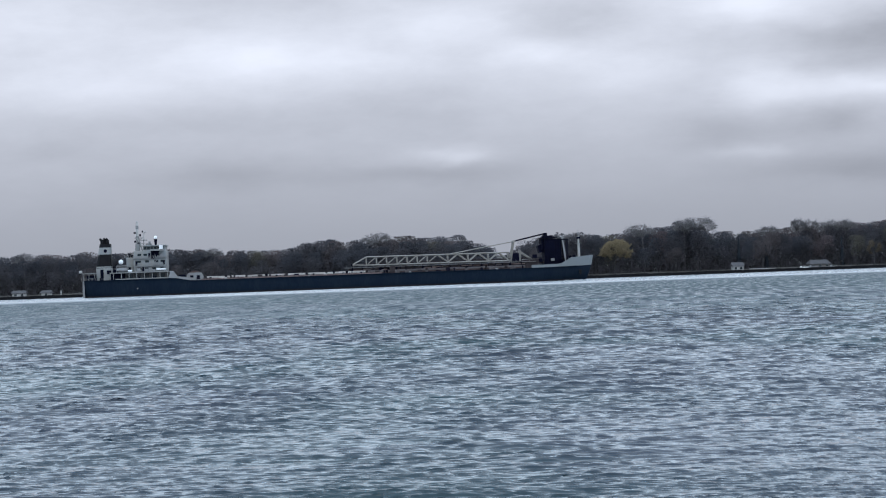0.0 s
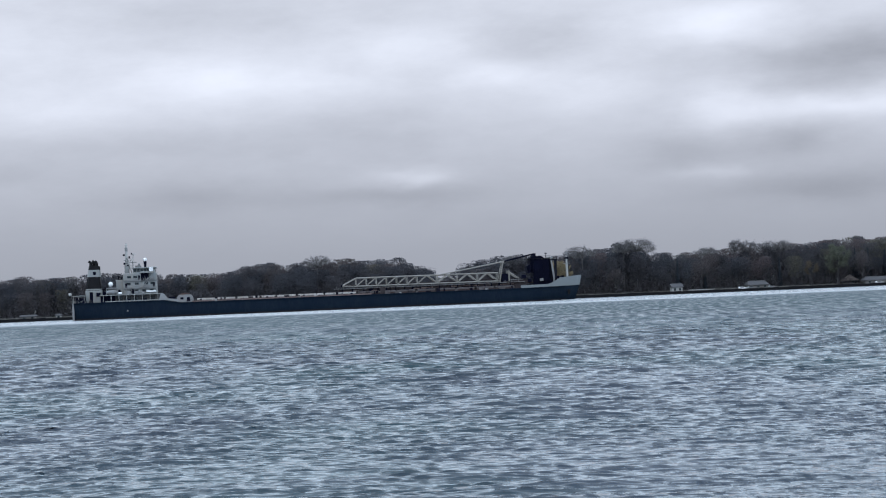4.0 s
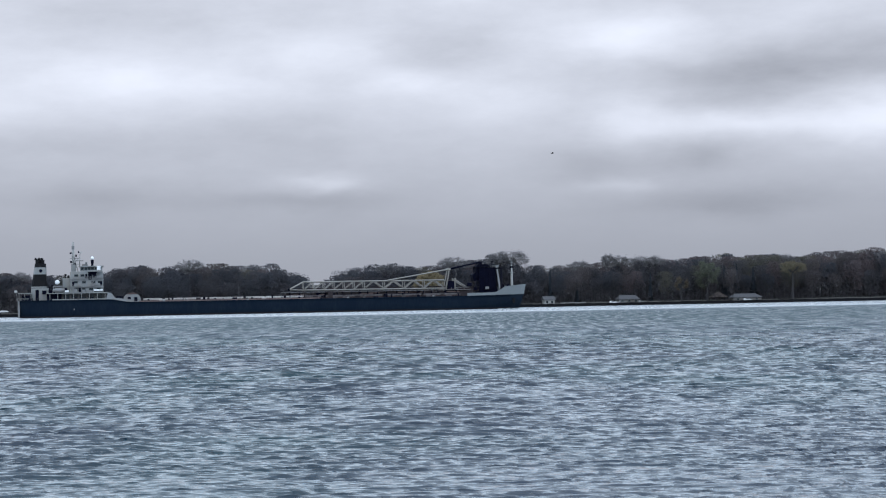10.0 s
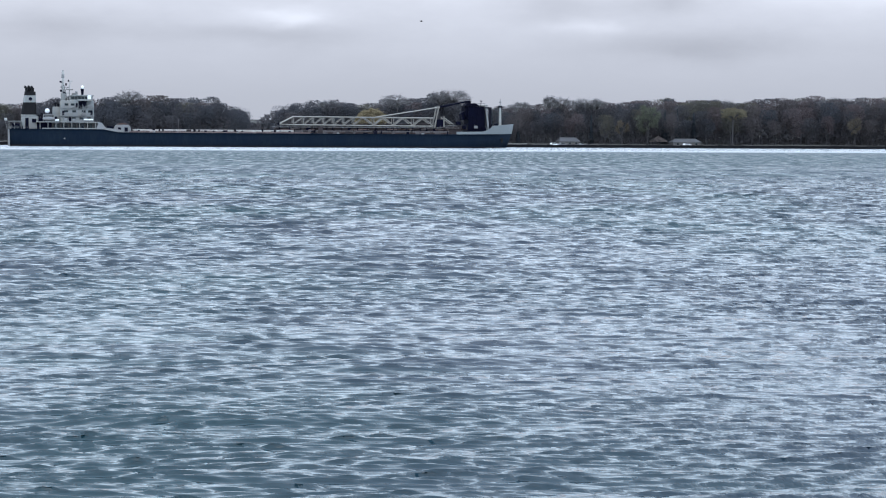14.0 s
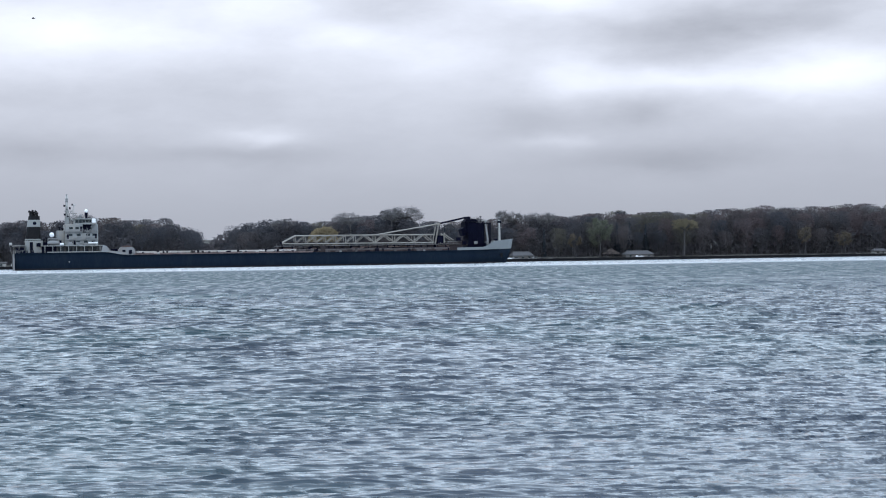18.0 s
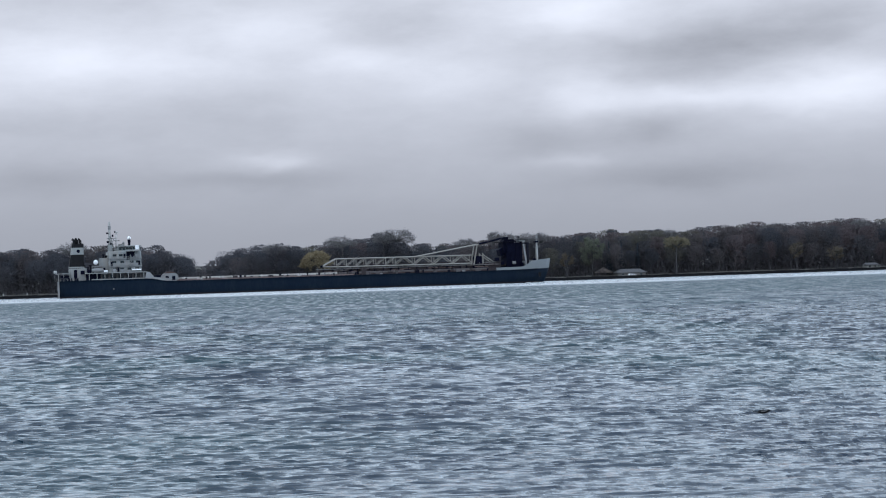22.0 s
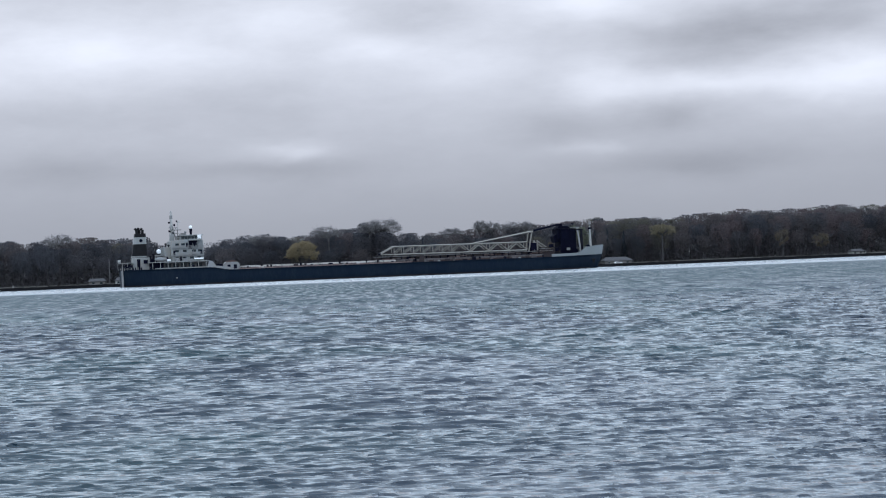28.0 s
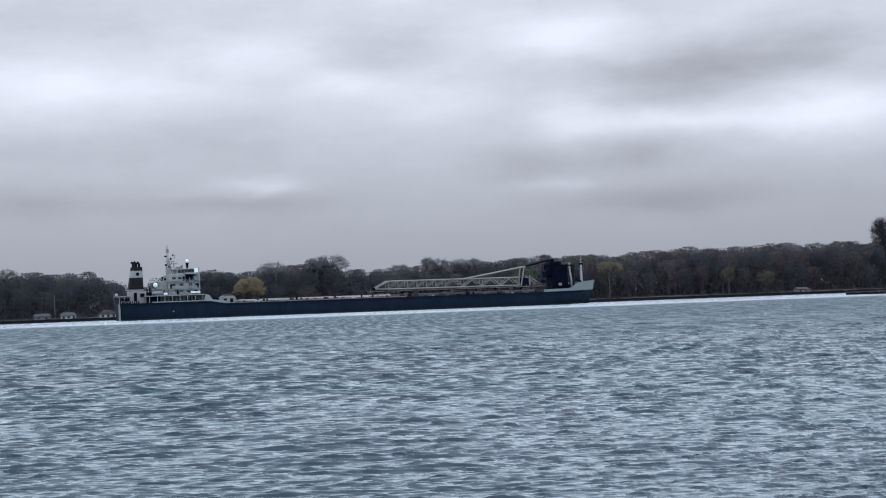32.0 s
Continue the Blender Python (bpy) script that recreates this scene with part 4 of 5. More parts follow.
    part("hatch_crane", Geo().box(132.0, 134.2, -9.7, -8.9, 6.0, 8.4, 0.1).box(132.0, 134.2, 8.9, 9.7, 6.0, 8.4, 0.1).box(132.0, 134.2, -9.7, 9.7, 8.4, 9.0, 0.1), BROWN, ship, "low travelling hatch crane")

    # ---- aft house ----
    before = set(ship.children)
    low = part("lower_deckhouse", Geo().box(14.5, 38.0, -8.2, 8.2, 8.0, 10.9, 0.3), SHADED_DECKHOUSE, ship, "lower deckhouse under an overhanging deck, its shade painted into the grey")
    part("boat_deck", Geo().box(12.5, 38.6, -11.0, 11.0, 10.9, 11.2, 0.1), WHITE, ship)
    for k in range(8):
        part("deck_pillar", Geo().box(14.0 + 3.3 * k, 14.25 + 3.3 * k, -10.8, -10.55, 8.0, 10.9), WHITE, low)
    for k in range(6):
        part("window", Geo().box(16.4 + 3.4 * k, 18.9 + 3.4 * k, -8.25, -8.18, 8.7, 10.4), GLASS, low)
    part("side_bulwark", Geo().box(15.0, 37.5, -11.45, -11.25, 8.0, 8.55), WHITE, ship)
    # Dark sheet put in for the shade beneath the boat deck.
    part("shade_bulkhead", Geo().box(12.8, 19.0, -9.1, -8.9, 8.0, 10.9), DARK, ship)
    house = part("bridge_house", Geo().box(22.6, 36.6, -8.5, 8.5, 11.2, 20.3, 0.35), WHITE, ship, "white weathered accommodation block")
    part("stair_tower", Geo().box(19.4, 22.8, -6.5, 6.5, 11.2, 17.6, 0.25), WHITE, house)
    part("doorway", Geo().box(20.3, 21.3, -6.56, -6.48, 11.4, 13.4), DARK, house)
    for z in (13.6, 16.9):
        part("deck_edge", Geo().box(22.3, 36.9, -8.75, 8.75, z, z + 0.16), WHITE, house)
    for z, xs2 in ((18.1, (24.4, 27.0, 32.2)), (15.2, (24.2, 27.6, 31.6, 34.2)), (12.2, (24.4, 27.4, 30.6, 33.8))):
        for x in xs2:
            w = part("window", Geo().box(x, x + 1.6, -8.56, -8.48, z, z + 0.9), GLASS, house)
            part("window_sill", Geo().box(x - 0.12, x + 1.72, -8.58, -8.5, z - 0.14, z - 0.02), GREYM, w)
            part("window_head", Geo().box(x - 0.12, x + 1.72, -8.58, -8.5, z + 0.92, z + 1.04), GREYM, w)
    # Flat dark panel: a recess's shade painted on, no hollow behind it.
    part("ladder_recess", Geo().box(30.2, 31.8, -8.57, -8.49, 16.6, 20.1), DARK, house)
    part("lit_ledge", Geo().box(32.4, 36.4, -9.4, -8.5, 11.9, 12.5, 0.1), BRIGHT, house, "bright white locker")
    wheel = part("wheelhouse", Geo().box(26.8, 36.2, -8.2, 8.2, 20.3, 22.3, 0.4), WHITE, ship, "white wheelhouse with a dark window band")
    for k in range(6):
        part("bridge_window", Geo().box(27.1 + 1.45 * k, 28.4 + 1.45 * k, -8.27, -8.17, 20.75, 22.0), GLASS, wheel)
    part("wheelhouse_roof", Geo().box(26.2, 36.8, -8.8, 8.8, 22.3, 22.65, 0.15), WHITE, wheel)
    part("bridge_wing", Geo().box(30.0, 35.8, -11.2, -8.2, 20.1, 20.8, 0.15), WHITE, wheel, "open white bridge wing")
    part("wing_cab", Geo().box(33.9, 35.5, -11.3, -9.6, 20.8, 22.5, 0.25), BRIGHT, wheel, "bright white cab on the bridge wing")
    # Dark wedge added for the shaded underside of the bridge wing.
    part("wing_bracket", Geo().prism([(31.4, 20.1), (34.0, 20.1), (32.6, 17.4)], -9.6, -8.6), DARK, wheel)
    part("bridge_wing", Geo().box(30.0, 35.8, 8.2, 11.2, 20.1, 20.8, 0.15), WHITE, wheel)
    part("wing_cab", Geo().box(33.9, 35.5, 9.6, 11.3, 20.8, 22.5, 0.25), BRIGHT, wheel)
    dome = part("satellite_dome", Geo().ball((32.0, -3.0, 26.0), 0.78, 0.78, 0.85, 14, 9), BRIGHT, ship, "white satellite dome", True)
    part("dome_post", Geo().tube((32.0, -3.0, 22.6), (32.0, -3.0, 25.3), 0.45, 0.72, 8), DARK, dome)
    part("searchlight", Geo().tube((29.4, -4.0, 22.6), (29.4, -4.0, 23.8), 0.2).tube((29.0, -4.0, 24.0), (29.9, -4.0, 24.0), 0.45), GREYM, wheel)
    part("roof_locker", Geo().box(27.6, 30.0, -3.0, 3.0, 22.6, 23.6, 0.15), GREYM, wheel)
    # main mast
    mm = part("main_mast", Geo().tube((23.9, 0, 20.2), (23.9, 0, 27.6), 0.75, 0.6, 8).tube((23.9, 0, 27.6), (23.9, 0, 33.2), 0.5, 0.4, 8), MAST_WHITE, ship, "white radar mast with yards")
    part("mast_leg", Geo().beam((26.0, -1.6, 20.2), (24.0, 0, 28.2), 0.3).beam((26.0, 1.6, 20.2), (24.0, 0, 28.2), 0.3), WHITE, mm)
    part("yard", Geo().box(22.7, 26.9, -0.15, 0.15, 26.0, 26.25).box(23.5, 24.3, -3.4, 3.4, 26.8, 27.0), GREYM, mm)
    part("radar_scanner", Geo().box(25.6, 28.2, -0.3, 0.3, 24.9, 25.3, 0.1).tube((26.6, 0, 22.6), (26.6, 0, 24.9), 0.18), GREYM, mm)
    part("aerial", Geo().tube((26.5, -0.2, 25.2), (26.9, -0.2, 28.6), 0.26, 0.2, 6).box(26.2, 27.9, -0.5, 0.1, 28.5, 28.9, 0.08), MAST_WHITE, mm)
    part("signal_lamp", Geo().box(23.3, 24.5, -0.5, 0.5, 30.0, 31.6, 0.12), GREYM, mm)
    part("signal_lamp", Geo().box(23.6, 24.2, -0.3, 0.3, 32.2, 33.4, 0.12), GREYM, mm)
    for x, z, w, h in ((22.9, 28.4, 0.9, 0.7), (25.2, 27.3, 0.7, 1.0), (24.6, 23.6, 1.2, 1.0), (26.2, 28.9, 0.5, 0.8), (23.0, 24.6, 0.8, 0.9)):
        part("mast_fitting", Geo().box(x - w / 2, x + w / 2, -0.9, -0.2, z - h / 2, z + h / 2, 0.08), DARK, mm)
    part("mast_housing", Geo().box(23.0, 25.0, -1.2, 1.2, 20.2, 23.4, 0.2), WHITE, mm)
    part("lattice", Geo().beam((22.9, -0.8, 21.0), (25.8, -0.8, 26.0), 0.18).beam((25.9, -0.8, 21.0), (23.2, -0.8, 26.4), 0.18).beam((22.8, -0.8, 23.6), (27.0, -0.8, 23.6), 0.16), GREYM, mm)
    # rails, ladders, vents and lockers round the house
    for z in (13.7, 17.0):
        part("gallery_rail", Geo().box(22.4, 36.8, -9.5, -9.44, z + 0.9, z + 0.98).box(22.4, 36.8, -9.5, -9.44, z + 0.45, z + 0.52), GREYM, house)
        for k in range(9):
            part("gallery_post", Geo().box(22.5 + 1.75 * k, 22.6 + 1.75 * k, -9.5, -9.4, z, z + 0.98), GREYM, house)
        part("gallery", Geo().box(22.4, 36.8, -9.5, -8.5, z - 0.12, z + 0.02), GREYM, house)
    for x, z in ((23.4, 14.0), (29.0, 17.3), (35.2, 14.1), (26.2, 11.4)):
        part("side_door", Geo().box(x, x + 0.9, -8.58, -8.49, z, z + 1.9), DARK, house)
    for x, z, w, h in ((27.4, 11.3, 1.6, 1.2), (30.4, 11.3, 1.2, 0.9), (24.2, 11.3, 1.4, 1.5), (34.0, 17.2, 1.8, 1.3), (31.6, 13.9, 1.5, 1.1)):
        part("deck_locker", Geo().box(x, x + w, -9.35, -8.6, z, z + h, 0.08), GREYM, house)
    part("outside_ladder", Geo().beam((31.0, -8.7, 13.7), (33.0, -8.7, 17.0), 0.22), GREYM, house)
    for x, h in ((13.9, 13.8), (15.0, 14.6), (20.6, 19.0), (21.8, 18.4)):
        part("vent_pipe", Geo().tube((x, -5.2, 11.2), (x, -5.2, h), 0.34, 0.3, 8).ball((x, -5.2, h), 0.6, 0.6, 0.4, 8, 5), STEELDK, ship)
    for x, z in ((13.4, 8.2), (8.4, 8.1), (5.8, 8.1), (24.0, 8.2), (31.0, 8.2)):
        part("bitts", Geo().tube((x, -10.4, z), (x, -10.4, z + 1.1), 0.3, n=8).tube((x + 0.9, -10.4, z), (x + 0.9, -10.4, z + 1.1), 0.3, n=8), DARK, ship)
    # Dark block in place of the shaded gap between casing and deckhouse.
    part("workshop", Geo().box(13.6, 16.4, -6.8, 6.8, 8.0, 12.6, 0.15), DARK, ship, "dark block standing for the shaded gap between casing and deckhouse")
    part("raft_canister", Geo().tube((20.4, -10.2, 11.8), (22.0, -10.2, 11.8), 0.45, n=10), BRIGHT, ship, "white raft canister")
    # white tank and boat abaft the house
    lb = part("white_capsule", Geo().ball((17.2, -7.6, 15.8), 1.0, 1.0, 1.1, 14, 9), BRIGHT, ship, "bright white dome on a davit platform", True)
    part("davit_platform", Geo().box(15.6, 19.8, -9.2, -5.6, 13.9, 14.3).box(16.2, 16.6, -8.9, -8.5, 11.2, 14.0).box(18.9, 19.3, -8.9, -8.5, 11.2, 14.0).box(16.4, 19.6, -7.4, -5.8, 11.2, 13.9), GREYM, lb)
    boat = part("lifeboat", Geo().ball((17.8, -9.6, 12.4), 2.6, 1.1, 1.0, 14, 7), GREYM, ship, "grey-white covered lifeboat", True)
    part("davit", Geo().beam((15.4, -9.4, 11.2), (15.6, -9.8, 14.2), 0.25), GREYM, boat)
    part("davit", Geo().beam((20.2, -9.4, 11.2), (20.0, -9.8, 14.2), 0.25), GREYM, boat)
    # funnel
    cas = part("engine_casing", Geo().box(6.2, 13.6, -5.0, 5.0, 8.0, 13.4, 0.25), WHITE, ship, "white engine casing")
    part("casing_door", Geo().box(8.0, 9.4, -5.06, -4.98, 8.2, 12.8), DARK, cas)
    part("casing_vent", Geo().box(10.8, 12.6, -5.3, -5.0, 10.8, 12.4, 0.05), DARK, cas)

    def stack(z0, z1, grow=0.0):
        def ring(z):
            s = (z - 13.4) / 10.6
            a, b, w = 6.1 + 1.7 * s - grow, 12.7 - 0.3 * s + grow, 3.3 - 0.5 * s + grow
            return [(a + 0.8, -w, z), (b - 0.5, -w, z), (b, -w + 0.6, z), (b, w - 0.6, z), (b - 0.5, w, z), (a + 0.8, w, z), (a, w - 0.9, z), (a, -w + 0.9, z)]
        return Geo().loft([ring(z0), ring(z1)])
    fun = part("funnel", stack(13.4, 24.0), BLACK, ship, "black funnel with white bands and round emblem")
    part("white_band", stack(19.4, 22.4, 0.05), WHITE, fun)
    part("white_band", stack(13.6, 14.2, 0.05), WHITE, fun)
    part("emblem", Geo().tube((10.2, -3.12, 20.9), (10.2, -2.8, 20.9), 0.75, n=16), DARK, fun)
    for x, y, h in ((8.6, -1.2, 26.2), (10.0, 1.0, 26.4), (11.2, -0.8, 26.2), (9.3, 0.8, 25.6)):
        part("exhaust_pipe", Geo().tube((x, y, 23.6), (x, y, h - 0.5), 0.6).tube((x, y, h - 0.5), (x - 0.9, y, h), 0.52), BLACK, fun)
    # stern gear
    # Block coloured dark to stand for shaded gaps under the stern canopy.
    part("stern_house", Geo().box(2.4, 6.0, -8.0, 8.0, 8.0, 10.4, 0.2), DARK, ship)
    part("stern_canopy", Geo().box(0.8, 6.2, -9.0, 9.0, 11.2, 11.45, 0.05), WHITE, ship)
    for x in (1.2, 3.4, 5.8):
        part("canopy_post", Geo().box(x, x + 0.2, -8.8, -8.6, 8.0, 11.2), WHITE, ship)
    part("stern_winch", Geo().tube((3.2, -9.4, 8.9), (3.2, -7.6, 8.9), 0.8, n=10), DARK, ship)
    part("ensign_staff", Geo().tube((0.3, 0, 8.0), (-0.4, 0, 12.6), 0.1, 0.07, 6), GREYM, ship)
    part("stern_light", Geo().box(-0.6, 0.6, -9.6, -8.4, 11.5, 12.6, 0.2), MAST_WHITE, ship, "white stern light housing", True)
    for z in (8.6, 9.1):
        part("stern_rail", Geo().box(0.2, 13, -10.6, -10.53, z, z + 0.07), WHITE, ship)
    for k in range(9):
        part("stern_stanchion", Geo().box(0.4 + 1.5 * k, 0.5 + 1.5 * k, -10.6, -10.5, 8.0, 9.2), WHITE, ship)
    # Pale strip down the stern corner to the water.
    part("stern_fairing", Geo().box(0.75, 1.6, -9.6, -9.0, -1.0, 8.0, 0.1), GREYM, ship, "pale upright strip along the stern corner")
    for ob in set(ship.children) - before:
        ob.location = (-1.5, 0, -0.75)
    # break of the poop, and the round-topped house on deck
    part("break_bulwark", Geo().prism([(36.0, 7.2), (37.0, 10.4), (38.4, 10.0), (40.0, 8.0), (47.0, 7.1), (47.0, 6.0), (43.0, 6.3), (39.5, 7.0)], -11.4, -11.1), GREYM, ship, "grey-white bulwark stepping down to the deck")
    part("mooring_winch", Geo().box(40.4, 43.2, -9.6, -7.0, 7.0, 8.6, 0.2), DARK, ship)
    arch = [(43.6, 6.0)] + [(47.2 - 3.6 * math.cos(math.pi * i / 8), 7.4 + 2.7 * math.sin(math.pi * i / 8)) for i in range(9)] + [(50.8, 6.0)]
    sh = part("round_shelter", Geo().prism(arch, -9.0, -4.0), GREYM, ship, "white round-topped deck shelter")
    # Dark panels paint the shaded inside of the shelter onto its solid face.
    part("shelter_opening", Geo().box(45.2, 46.6, -9.06, -8.98, 6.4, 8.2), DARK, sh)
    part("shelter_cover", Geo().prism([(x, z + 0.06) for x, z in arch[3:8]], -9.1, -3.9), RUST, sh, "rust-brown canvas top")
    part("shelter_opening", Geo().box(48.0, 49.4, -9.06, -8.98, 6.4, 8.2), DARK, sh)
    for x in (60, 96, 140, 178):
        part("fairlead", Geo().box(x, x + 1.0, -11.6, -11.0, 6.0, 6.6, 0.1), GREYM, ship)
    part("draught_marks", Geo().box(22.5, 23.0, -11.56, -11.5, 3.1, 3.6), GREYM, hull)
    # foam at the stem and along the waterline
    fo = Geo()
    rf = random.Random(3)
    for k in range(26):
        x = 220.5 - 12 * rf.random() ** 1.3
        y = -half(x, False) - 0.2 - 0.7 * rf.random()
        fo.ball((x + 0.5, y, 0.05), rf.uniform(0.3, 1.1), rf.uniform(0.2, 0.5), rf.uniform(0.08, 0.2), 7, 4, 0.0)
    for k in range(16):
        fo.ball((221 + 2.2 * rf.random(), rf.uniform(-1, 1), 0.05), rf.uniform(0.3, 0.9), rf.uniform(0.2, 0.5), rf.uniform(0.08, 0.2), 7, 4, 0.0)
    part("bow_wave", fo, FOAM, ship, "small white bow wave", True)
    return ship


# ---- the far shore ----
def on_shore(u, w, z=1.2):
    return plan(u, SHORE_W + w, z) , Matrix.Translation(plan(u, SHORE_W + w, z)) @ Matrix.Rotation(TURN, 4, "Z")


def cottage(label, u, w, wide, deep, wall, roof, wall_m, roof_m, hip=0.0, windows=2, name="cottage", porch=False):
    _, m = on_shore(u, w, 0.9)
    ob = thing(name, label, "house", m, group="small buildings along the far bank")
    a, d = wide / 2, deep / 2
    walls = part("wall", Geo().box(-a, a, -d, d, 0, wall, 0.05), wall_m, ob)
    e = 0.5
    part("roof", Geo().add([(-a - e, -d - e, wall), (a + e, -d - e, wall), (a + e, d + e, wall), (-a - e, d + e, wall), (-a - e + hip, 0, wall + roof), (a + e - hip, 0, wall + roof),
                            (-a - e, -d - e, wall - 0.2), (a + e, -d - e, wall - 0.2), (a + e, d + e, wall - 0.2), (-a - e, d + e, wall - 0.2)],
                           [(0, 1, 5, 4), (2, 3, 4, 5), (1, 2, 5), (3, 0, 4), (6, 7, 1, 0), (7, 8, 2, 1), (8, 9, 3, 2), (9, 6, 0, 3), (9, 8, 7, 6)]), roof_m, ob)
    for k in range(windows):
        x = -a + wide * (k + 0.5) / windows
        w1 = part("window", Geo().box(x - 0.6, x + 0.6, -d - 0.05, -d + 0.02, wall * 0.35, wall * 0.8), GLASS, walls)
        part("window_sill", Geo().box(x - 0.7, x + 0.7, -d - 0.08, -d - 0.02, wall * 0.3, wall * 0.35), SIDING, w1)
        part("window_head", Geo().box(x - 0.7, x + 0.7, -d - 0.08, -d - 0.02, wall * 0.8, wall * 0.85), SIDING, w1)
    if porch:
        for k in range(4):
            part("porch_post", Geo().box(-a + k * wide / 3 - 0.1, -a + k * wide / 3 + 0.1, -d - 2.0, -d - 1.8, 0, wall), SIDING, ob)
        part("porch_roof", Geo().box(-a - 0.3, a + 0.3, -d - 2.3, -d, wall - 0.1, wall + 0.15), roof_m, ob)
    return ob


def shelter(label, u, w, wide, wall, roof, roof_m, name="gazebo"):
    _, m = on_shore(u, w, 0.9)
    ob = thing(name, label, "gazebo", m)
    a = wide / 2
    part("roof", Geo().loft([[(x * a * s, y * a * s, z) for x, y in ((-1, -0.6), (1, -0.6), (1, 0.6), (-1, 0.6))] for s, z in ((1.1, wall - 0.1), (1.1, wall), (0.12, wall + roof))]), roof_m, ob)
    for x in (-a, 0, a):
        for y in (-0.55 * a, 0.55 * a):
            part("post", Geo().box(x - 0.12, x + 0.12, y - 0.12, y + 0.12, 0, wall), WOOD, ob)
    part("floor", Geo().box(-a, a, -0.6 * a, 0.6 * a, 0, 0.2), WOOD, ob)
    return ob


def parked_car(label, u, w, body_m, turn=0.0):
    _, m = on_shore(u, w, 1.0)
    ob = thing("parked_car", label, "car", m @ Matrix.Rotation(turn, 4, "Z"), group="cars parked on the far bank")
    body = part("body", Geo().prism([(-2.3, 0.35), (2.3, 0.35), (2.35, 0.9), (1.2, 1.05), (0.6, 1.55), (-1.5, 1.6), (-2.2, 1.05)], -0.9, 0.9), body_m, ob)
    part("side_window", Geo().prism([(-1.7, 1.05), (1.0, 1.05), (0.5, 1.48), (-1.35, 1.5)], -0.92, -0.9), GLASS, body)
    for x in (-1.45, 1.45):
        for y in (-0.85, 0.85):
            part("wheel", Geo().tube((x, y - 0.1, 0.33), (x, y + 0.1, 0.33), 0.33, n=12), BLACK, ob)
    return ob


def build_shore():
    # seawall of dark blocks along the water's edge
    wall = thing("seawall", "low dark stone seawall along the far shore", "seawall", Matrix.Identity(4), kind="structure")
    rnd = random.Random(8)
    u = -240.0
    shapes = []
    for k in range(8):
        a, h = rnd.uniform(1.5, 1.8), rnd.uniform(1.5, 1.7)
        me = Geo().box(-a, a, -0.7, 0.7, -0.8, h, 0.12).mesh("stone_block")
        me.materials.append(STONE)
        shapes.append(me)
    while u < 640:
        ob = part("stone_block", shapes[rnd.randrange(8)], STONE, wall)
        ob.matrix_basis = Matrix.Translation(plan(u, SHORE_W + rnd.uniform(-0.1, 0.1), rnd.uniform(-0.1, 0.08))) @ Matrix.Rotation(TURN + rnd.uniform(-0.04, 0.04), 4, "Z")
        u += 2.95
    cottage("small white cottage with a grey roof by the water", 239, 9, 5.6, 5, 2.9, 1.9, SIDING, ROOF, 0, 2)
    cottage("low grey house with a wide grey roof", 284, 12, 11, 7, 2.4, 2.2, SIDING_GREY, ROOF, 1.5, 3)
    parked_car("white car parked by a house", 274.5, 6, BRIGHT)
    parked_car("silver car parked by a house", 279.5, 6.5, GREYM, 0.2)
    parked_car("white car parked on the grass bank", 291.0, 6.5, WHITE, 0.1)
    shelter("dark hip-roofed gazebo on the bank", 334.5, 8, 8.5, 2.6, 3.0, ROOF_BROWN)
    cottage("boathouse with a pale grey roof and a white door", 350, 8, 16, 7, 2.3, 2.0, SIDING_GREY, ROOF, 2.5, 3, "boathouse")
    parked_car("white car beside the boathouse", 349.5, 3.2, BRIGHT)
    cottage("small white cottage with a porch on the bank", 499, 12, 7.4, 5, 2.1, 1.4, SIDING, ROOF, 1.0, 2, porch=True)
    cottage("white gabled cottage with a long low wing", -57.5, 11, 9.0, 6, 2.2, 1.2, SIDING_GREY, ROOF, 0.4, 3)
    cottage("low boat shelter with a pale canvas roof", -47.5, 6, 8.0, 4, 1.9, 0.7, SIDING_GREY, SIDING, 1.0, 1, "boat_shelter")
    cottage("small grey hut near the water", -73.5, 9, 6.0, 4, 1.9, 1.0, SIDING_GREY, ROOF, 0.6, 1, "hut")
    cottage("small pale shed by the seawall", -84.7, 6, 2.4, 2.2, 1.7, 0.8, SIDING, ROOF, 0.3, 1, "shed")
    cottage("long low cabin beside the water", -100, 9, 8.0, 4, 1.8, 0.8, SIDING_GREY, ROOF, 0.5, 2, "cabin")
    cottage("square grey hut by the seawall", 8, 8, 5.0, 4, 2.4, 0.7, SIDING, ROOF, 0.4, 1, "hut")
    for uu in (13.0, 24.6):
        _, m = on_shore(uu, 4, 1.1)
        ob = thing("mooring_post", "short pale post by the seawall", "post", m)
        part("shaft", Geo().tube((0, 0, 0), (0, 0, 1.6), 0.3, 0.25), SIDING, ob)
        part("cap", Geo().ball((0, 0, 1.6), 0.36, 0.36, 0.2), GREYM, ob)
    _, m = on_shore(252, 6, 0.9)
    fence = thing("picket_fence", "low pale fence along the bank", "fence", m)
    for k in range(15):
        part("fence_post", Geo().box(-7 + k - 0.08, -7 + k + 0.08, -0.08, 0.08, 0, 1.25, 0.02), SIDING, fence)
    for z in (0.4, 1.0):
        part("fence_rail", Geo().box(-7.1, 7.1, -0.12, -0.08, z - 0.14, z + 0.14), SIDING, fence)
    cottage("white cabin beside the water", -136.5, 10, 6.5, 5, 2.3, 1.4, SIDING, ROOF, 0.5, 2, "cabin")
    cottage("small white cabin beside the water", -122.5, 8, 5, 4, 2.1, 1.2, SIDING, ROOF, 0.5, 1, "cabin")
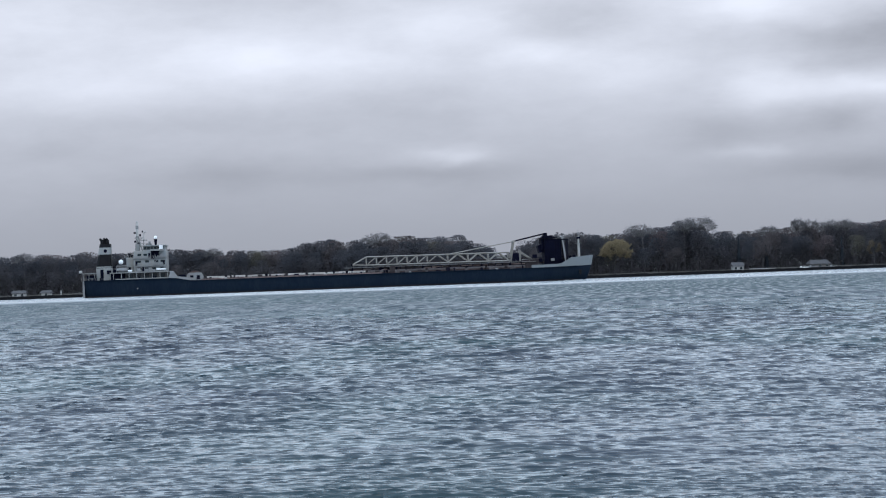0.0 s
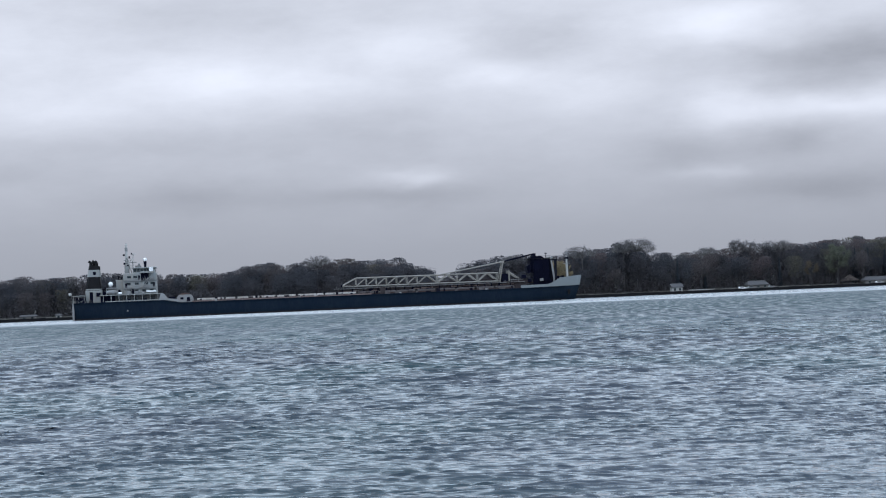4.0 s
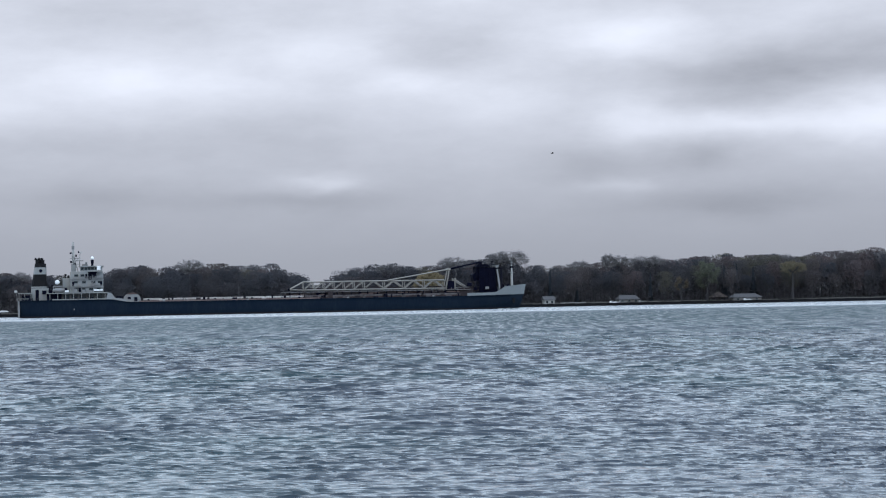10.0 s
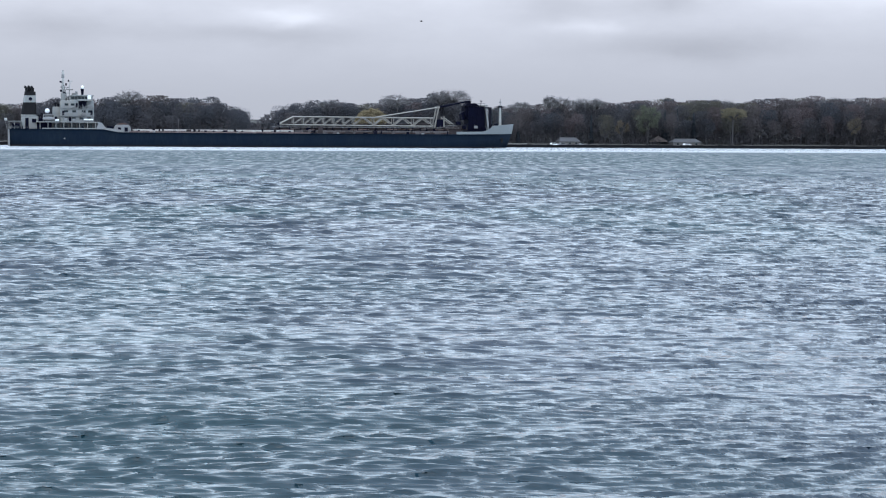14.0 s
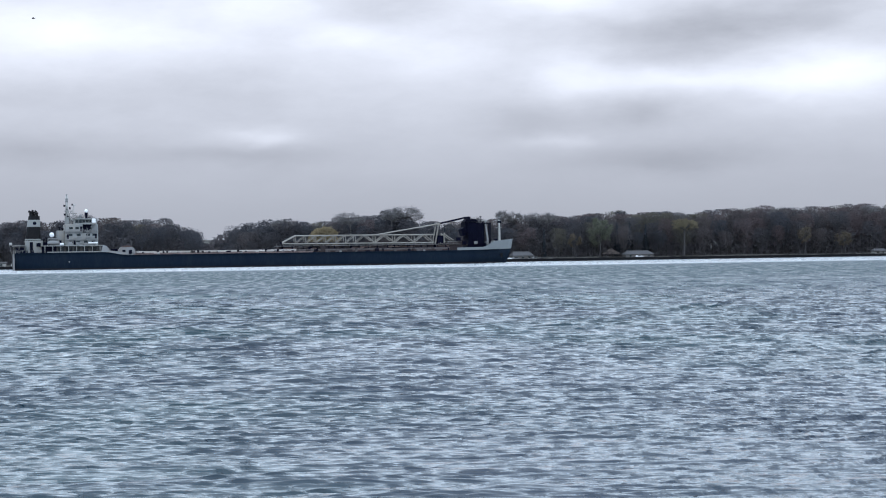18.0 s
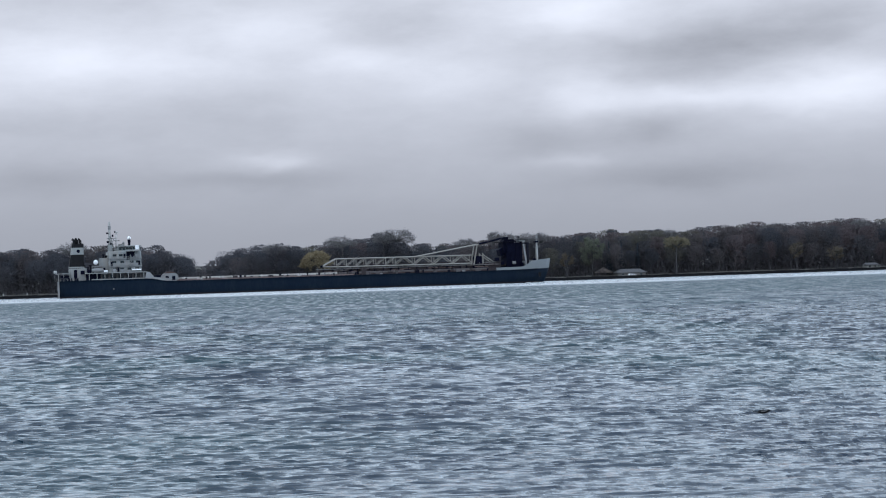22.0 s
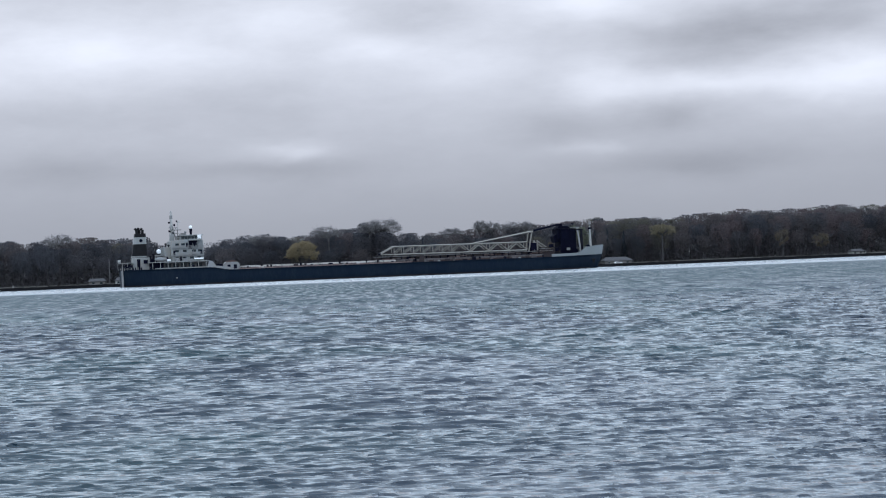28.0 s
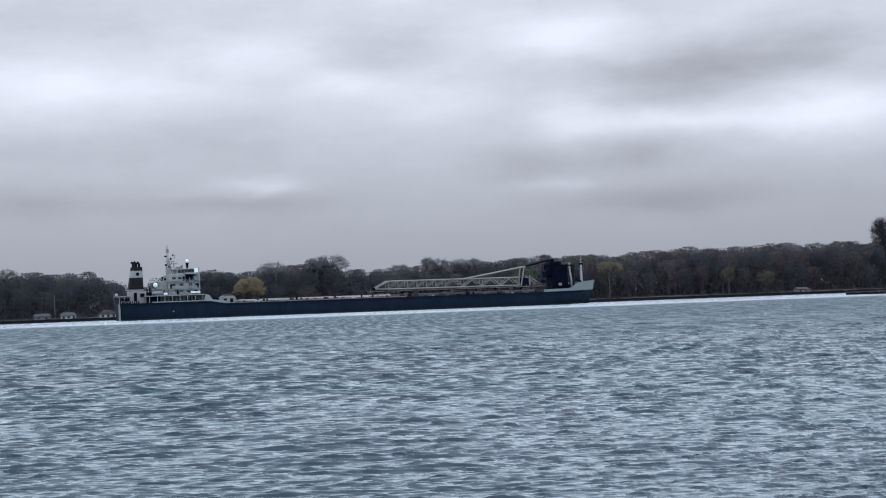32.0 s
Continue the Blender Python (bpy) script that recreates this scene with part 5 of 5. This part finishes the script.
    cottage("low grey cottage under the trees", 67, 13, 8, 6, 2.4, 1.4, SIDING_GREY, ROOF, 1, 2)
    cottage("white cottage with a pale arched roof", 80, 10, 7.6, 5, 2.4, 1.6, SIDING, ROOF, 1.6, 3)
    cottage("white cottage with a brown hipped roof", 100, 10, 8.2, 6, 2.5, 1.9, SIDING, ROOF_BROWN, 2.6, 3)
    for uu, h, mat in ((73, 12.5, BARK_PALE), (-114.8, 2.8, SIDING)):
        _, m = on_shore(uu, 5, 0.9)
        ob = thing("utility_pole" if h > 5 else "marker_post", "slender pale pole on the far bank" if h > 5 else "short white post on the bank", "pole", m)
        part("shaft", Geo().tube((0, 0, 0), (0, 0, h), 0.2 if h > 5 else 0.35, 0.13 if h > 5 else 0.35), mat, ob)
        part("cap", Geo().box(-0.3, 0.3, -0.3, 0.3, h, h + 0.15), mat, ob)
    # low point of land with a timber edge and a dock
    _, m = on_shore(375, -288, 0)
    sp = thing("dock", "long dark timber dock on a low point", "dock", m)
    part("deck", Geo().box(0, 220, 0, 30, 0.8, 1.3), WOOD, sp)
    part("face", Geo().box(0.3, 219, 0.3, 29, -1.5, 0.8), STONE, sp)
    for k in range(20):
        part("pile", Geo().tube((1 + 6 * k, -0.3, -2.0), (1 + 6 * k, -0.3, 1.5), 0.25), WOOD, sp)


# ---- a bird over the river ----
def build_bird(label, size, lift=1.0):
    ob = thing("bird", label, "bird", Matrix.Identity(4), group="birds over the river")
    part("body", Geo().ball((0, 0, 0), 0.19, 0.07, 0.075, 12, 8), BLACK, ob, "", True)
    part("head", Geo().ball((0.2, 0, 0.04), 0.06, 0.05, 0.05, 10, 6), BLACK, ob, "", True)
    part("beak", Geo().tube((0.25, 0, 0.035), (0.31, 0, 0.03), 0.016, 0.004, 6), DARK, ob)
    part("tail", Geo().prism([(-0.15, 0.0), (-0.34, 0.035), (-0.34, 0.02), (-0.15, -0.02)], -0.05, 0.05), BLACK, ob)
    for sgn in (-1, 1):
        up, tip = 0.13 * lift, 0.19 * lift
        part("wing", Geo().loft([[(0.09, 0.05 * sgn, 0.02), (-0.08, 0.05 * sgn, 0.02), (-0.08, 0.05 * sgn, 0.045), (0.09, 0.05 * sgn, 0.045)],
                                 [(0.10, 0.2 * sgn, up), (-0.06, 0.2 * sgn, up), (-0.06, 0.2 * sgn, up + 0.015), (0.10, 0.2 * sgn, up + 0.015)],
                                 [(0.0, 0.4 * sgn, tip), (-0.05, 0.4 * sgn, tip), (-0.05, 0.4 * sgn, tip + 0.005), (0.0, 0.4 * sgn, tip + 0.005)]]), BLACK, ob)
    ob.scale = (size, size, size)
    return ob


build_ground()
build_shore()
build_trees()
water = build_water()
clouds = build_clouds()
ship = build_ship()
bird = build_bird("small dark bird flying in front of the ship", 0.8)
skimmer = build_bird("small dark bird skimming low over the waves", 0.46, 0.1)
straggler = build_bird("tiny dark bird flying low over the water", 0.24)
passer = build_bird("small dark bird gliding far out over the river", 0.5, 0.3)


def motions():
    stern = Vector((-255.85, 753.03, 0.0))
    rows = []
    for t in (0, 8, 16, 24, 32):
        at = stern + Vector((CU, SU, 0)) * SHIP_SPEED * t
        rows.append((t, pose(at.x, at.y, 0, 0, 0, math.degrees(TURN))))
    walk(ship, rows)
    walk(clouds, [(t, pose(0, 0, 0, 0, 0, DRIFT * (t - 19))) for t in (0, 16, 32)])
    # bearing to the left and height in degrees from the near bank, distance and heading of each bird
    flight = ((0, 30, 17, 240, 0), (4, 16, 16, 240, 0), (8, 3, 14, 240, 0), (9, -0.5, 10.4, 240, 0), (9.9, -2.0, 4.8, 240, 0), (10.1, -2.1, 4.7, 240, 0), (11.2, -3.7, 3.4, 240, 10), (11.7, -4.2, 3.1, 240, 60),
              (12.2, -4.1, 2.95, 240, 120), (12.6, -3.0, 2.85, 240, 165), (13.0, -1.06, 3.1, 240, 172), (13.4, -0.3, 3.1, 240, 172), (14.0, 0.36, 3.8, 240, 172), (15.0, 2.4, 4.6, 240, 175), (16.5, 6.5, 6.0, 240, 178),
              (20, 17, 9.5, 240, 190), (26, 34, 13, 240, 205), (32, 50, 16, 240, 220))
    low = ((0, 75, -13, 10, -8), (16, 40, -13, 10, -8), (20.6, 4, -12, 11, 0), (21.3, -3.6, -7.4, 20, -12), (21.6, -7.3, -4.4, 30, -12), (22.0, -12.05, -4.5, 30, -12), (22.3, -15.2, -4.45, 31, -14),
           (23, -23, -4.2, 33, -20), (26, -50, -3.5, 38, -45), (32, -80, -2.5, 60, -75))
    last = ((0, 85, -13, 10, -8), (20, 50, -13, 10, -8), (27.6, 5, -12, 11, 0), (28.4, -2.6, -7.4, 20, -12), (29.0, -8.44, -4.85, 28, -12), (29.8, -16.6, -3.5, 32, -16), (30.5, -24, -3.2, 36, -24), (32, -38, -2.6, 44, -38))
    far_out = ((0, 60, -13, 10, -8), (19, 30, -13, 10, -8), (22.8, 0, -12, 11, 0), (23.4, -7, -4.0, 30, -8), (24.0, -13.44, -1.33, 60, -8), (24.5, -18, -1.0, 70, -12), (27, -38, -0.6, 90, -30), (32, -70, -0.5, 110, -60))
    for ob, way in ((bird, flight), (skimmer, low), (straggler, last), (passer, far_out)):
        walk(ob, [(t, pose(-far * math.sin(radians(b)), far * math.cos(radians(b)), 3 + far * math.tan(radians(e)), 0, 0, turn)) for t, b, e, far, turn in way])
    walk(water, [(t, pose(-1.6 + 0.10 * t, 6.4 - 0.40 * t, 0)) for t in (0, 16, 32)])


motions()
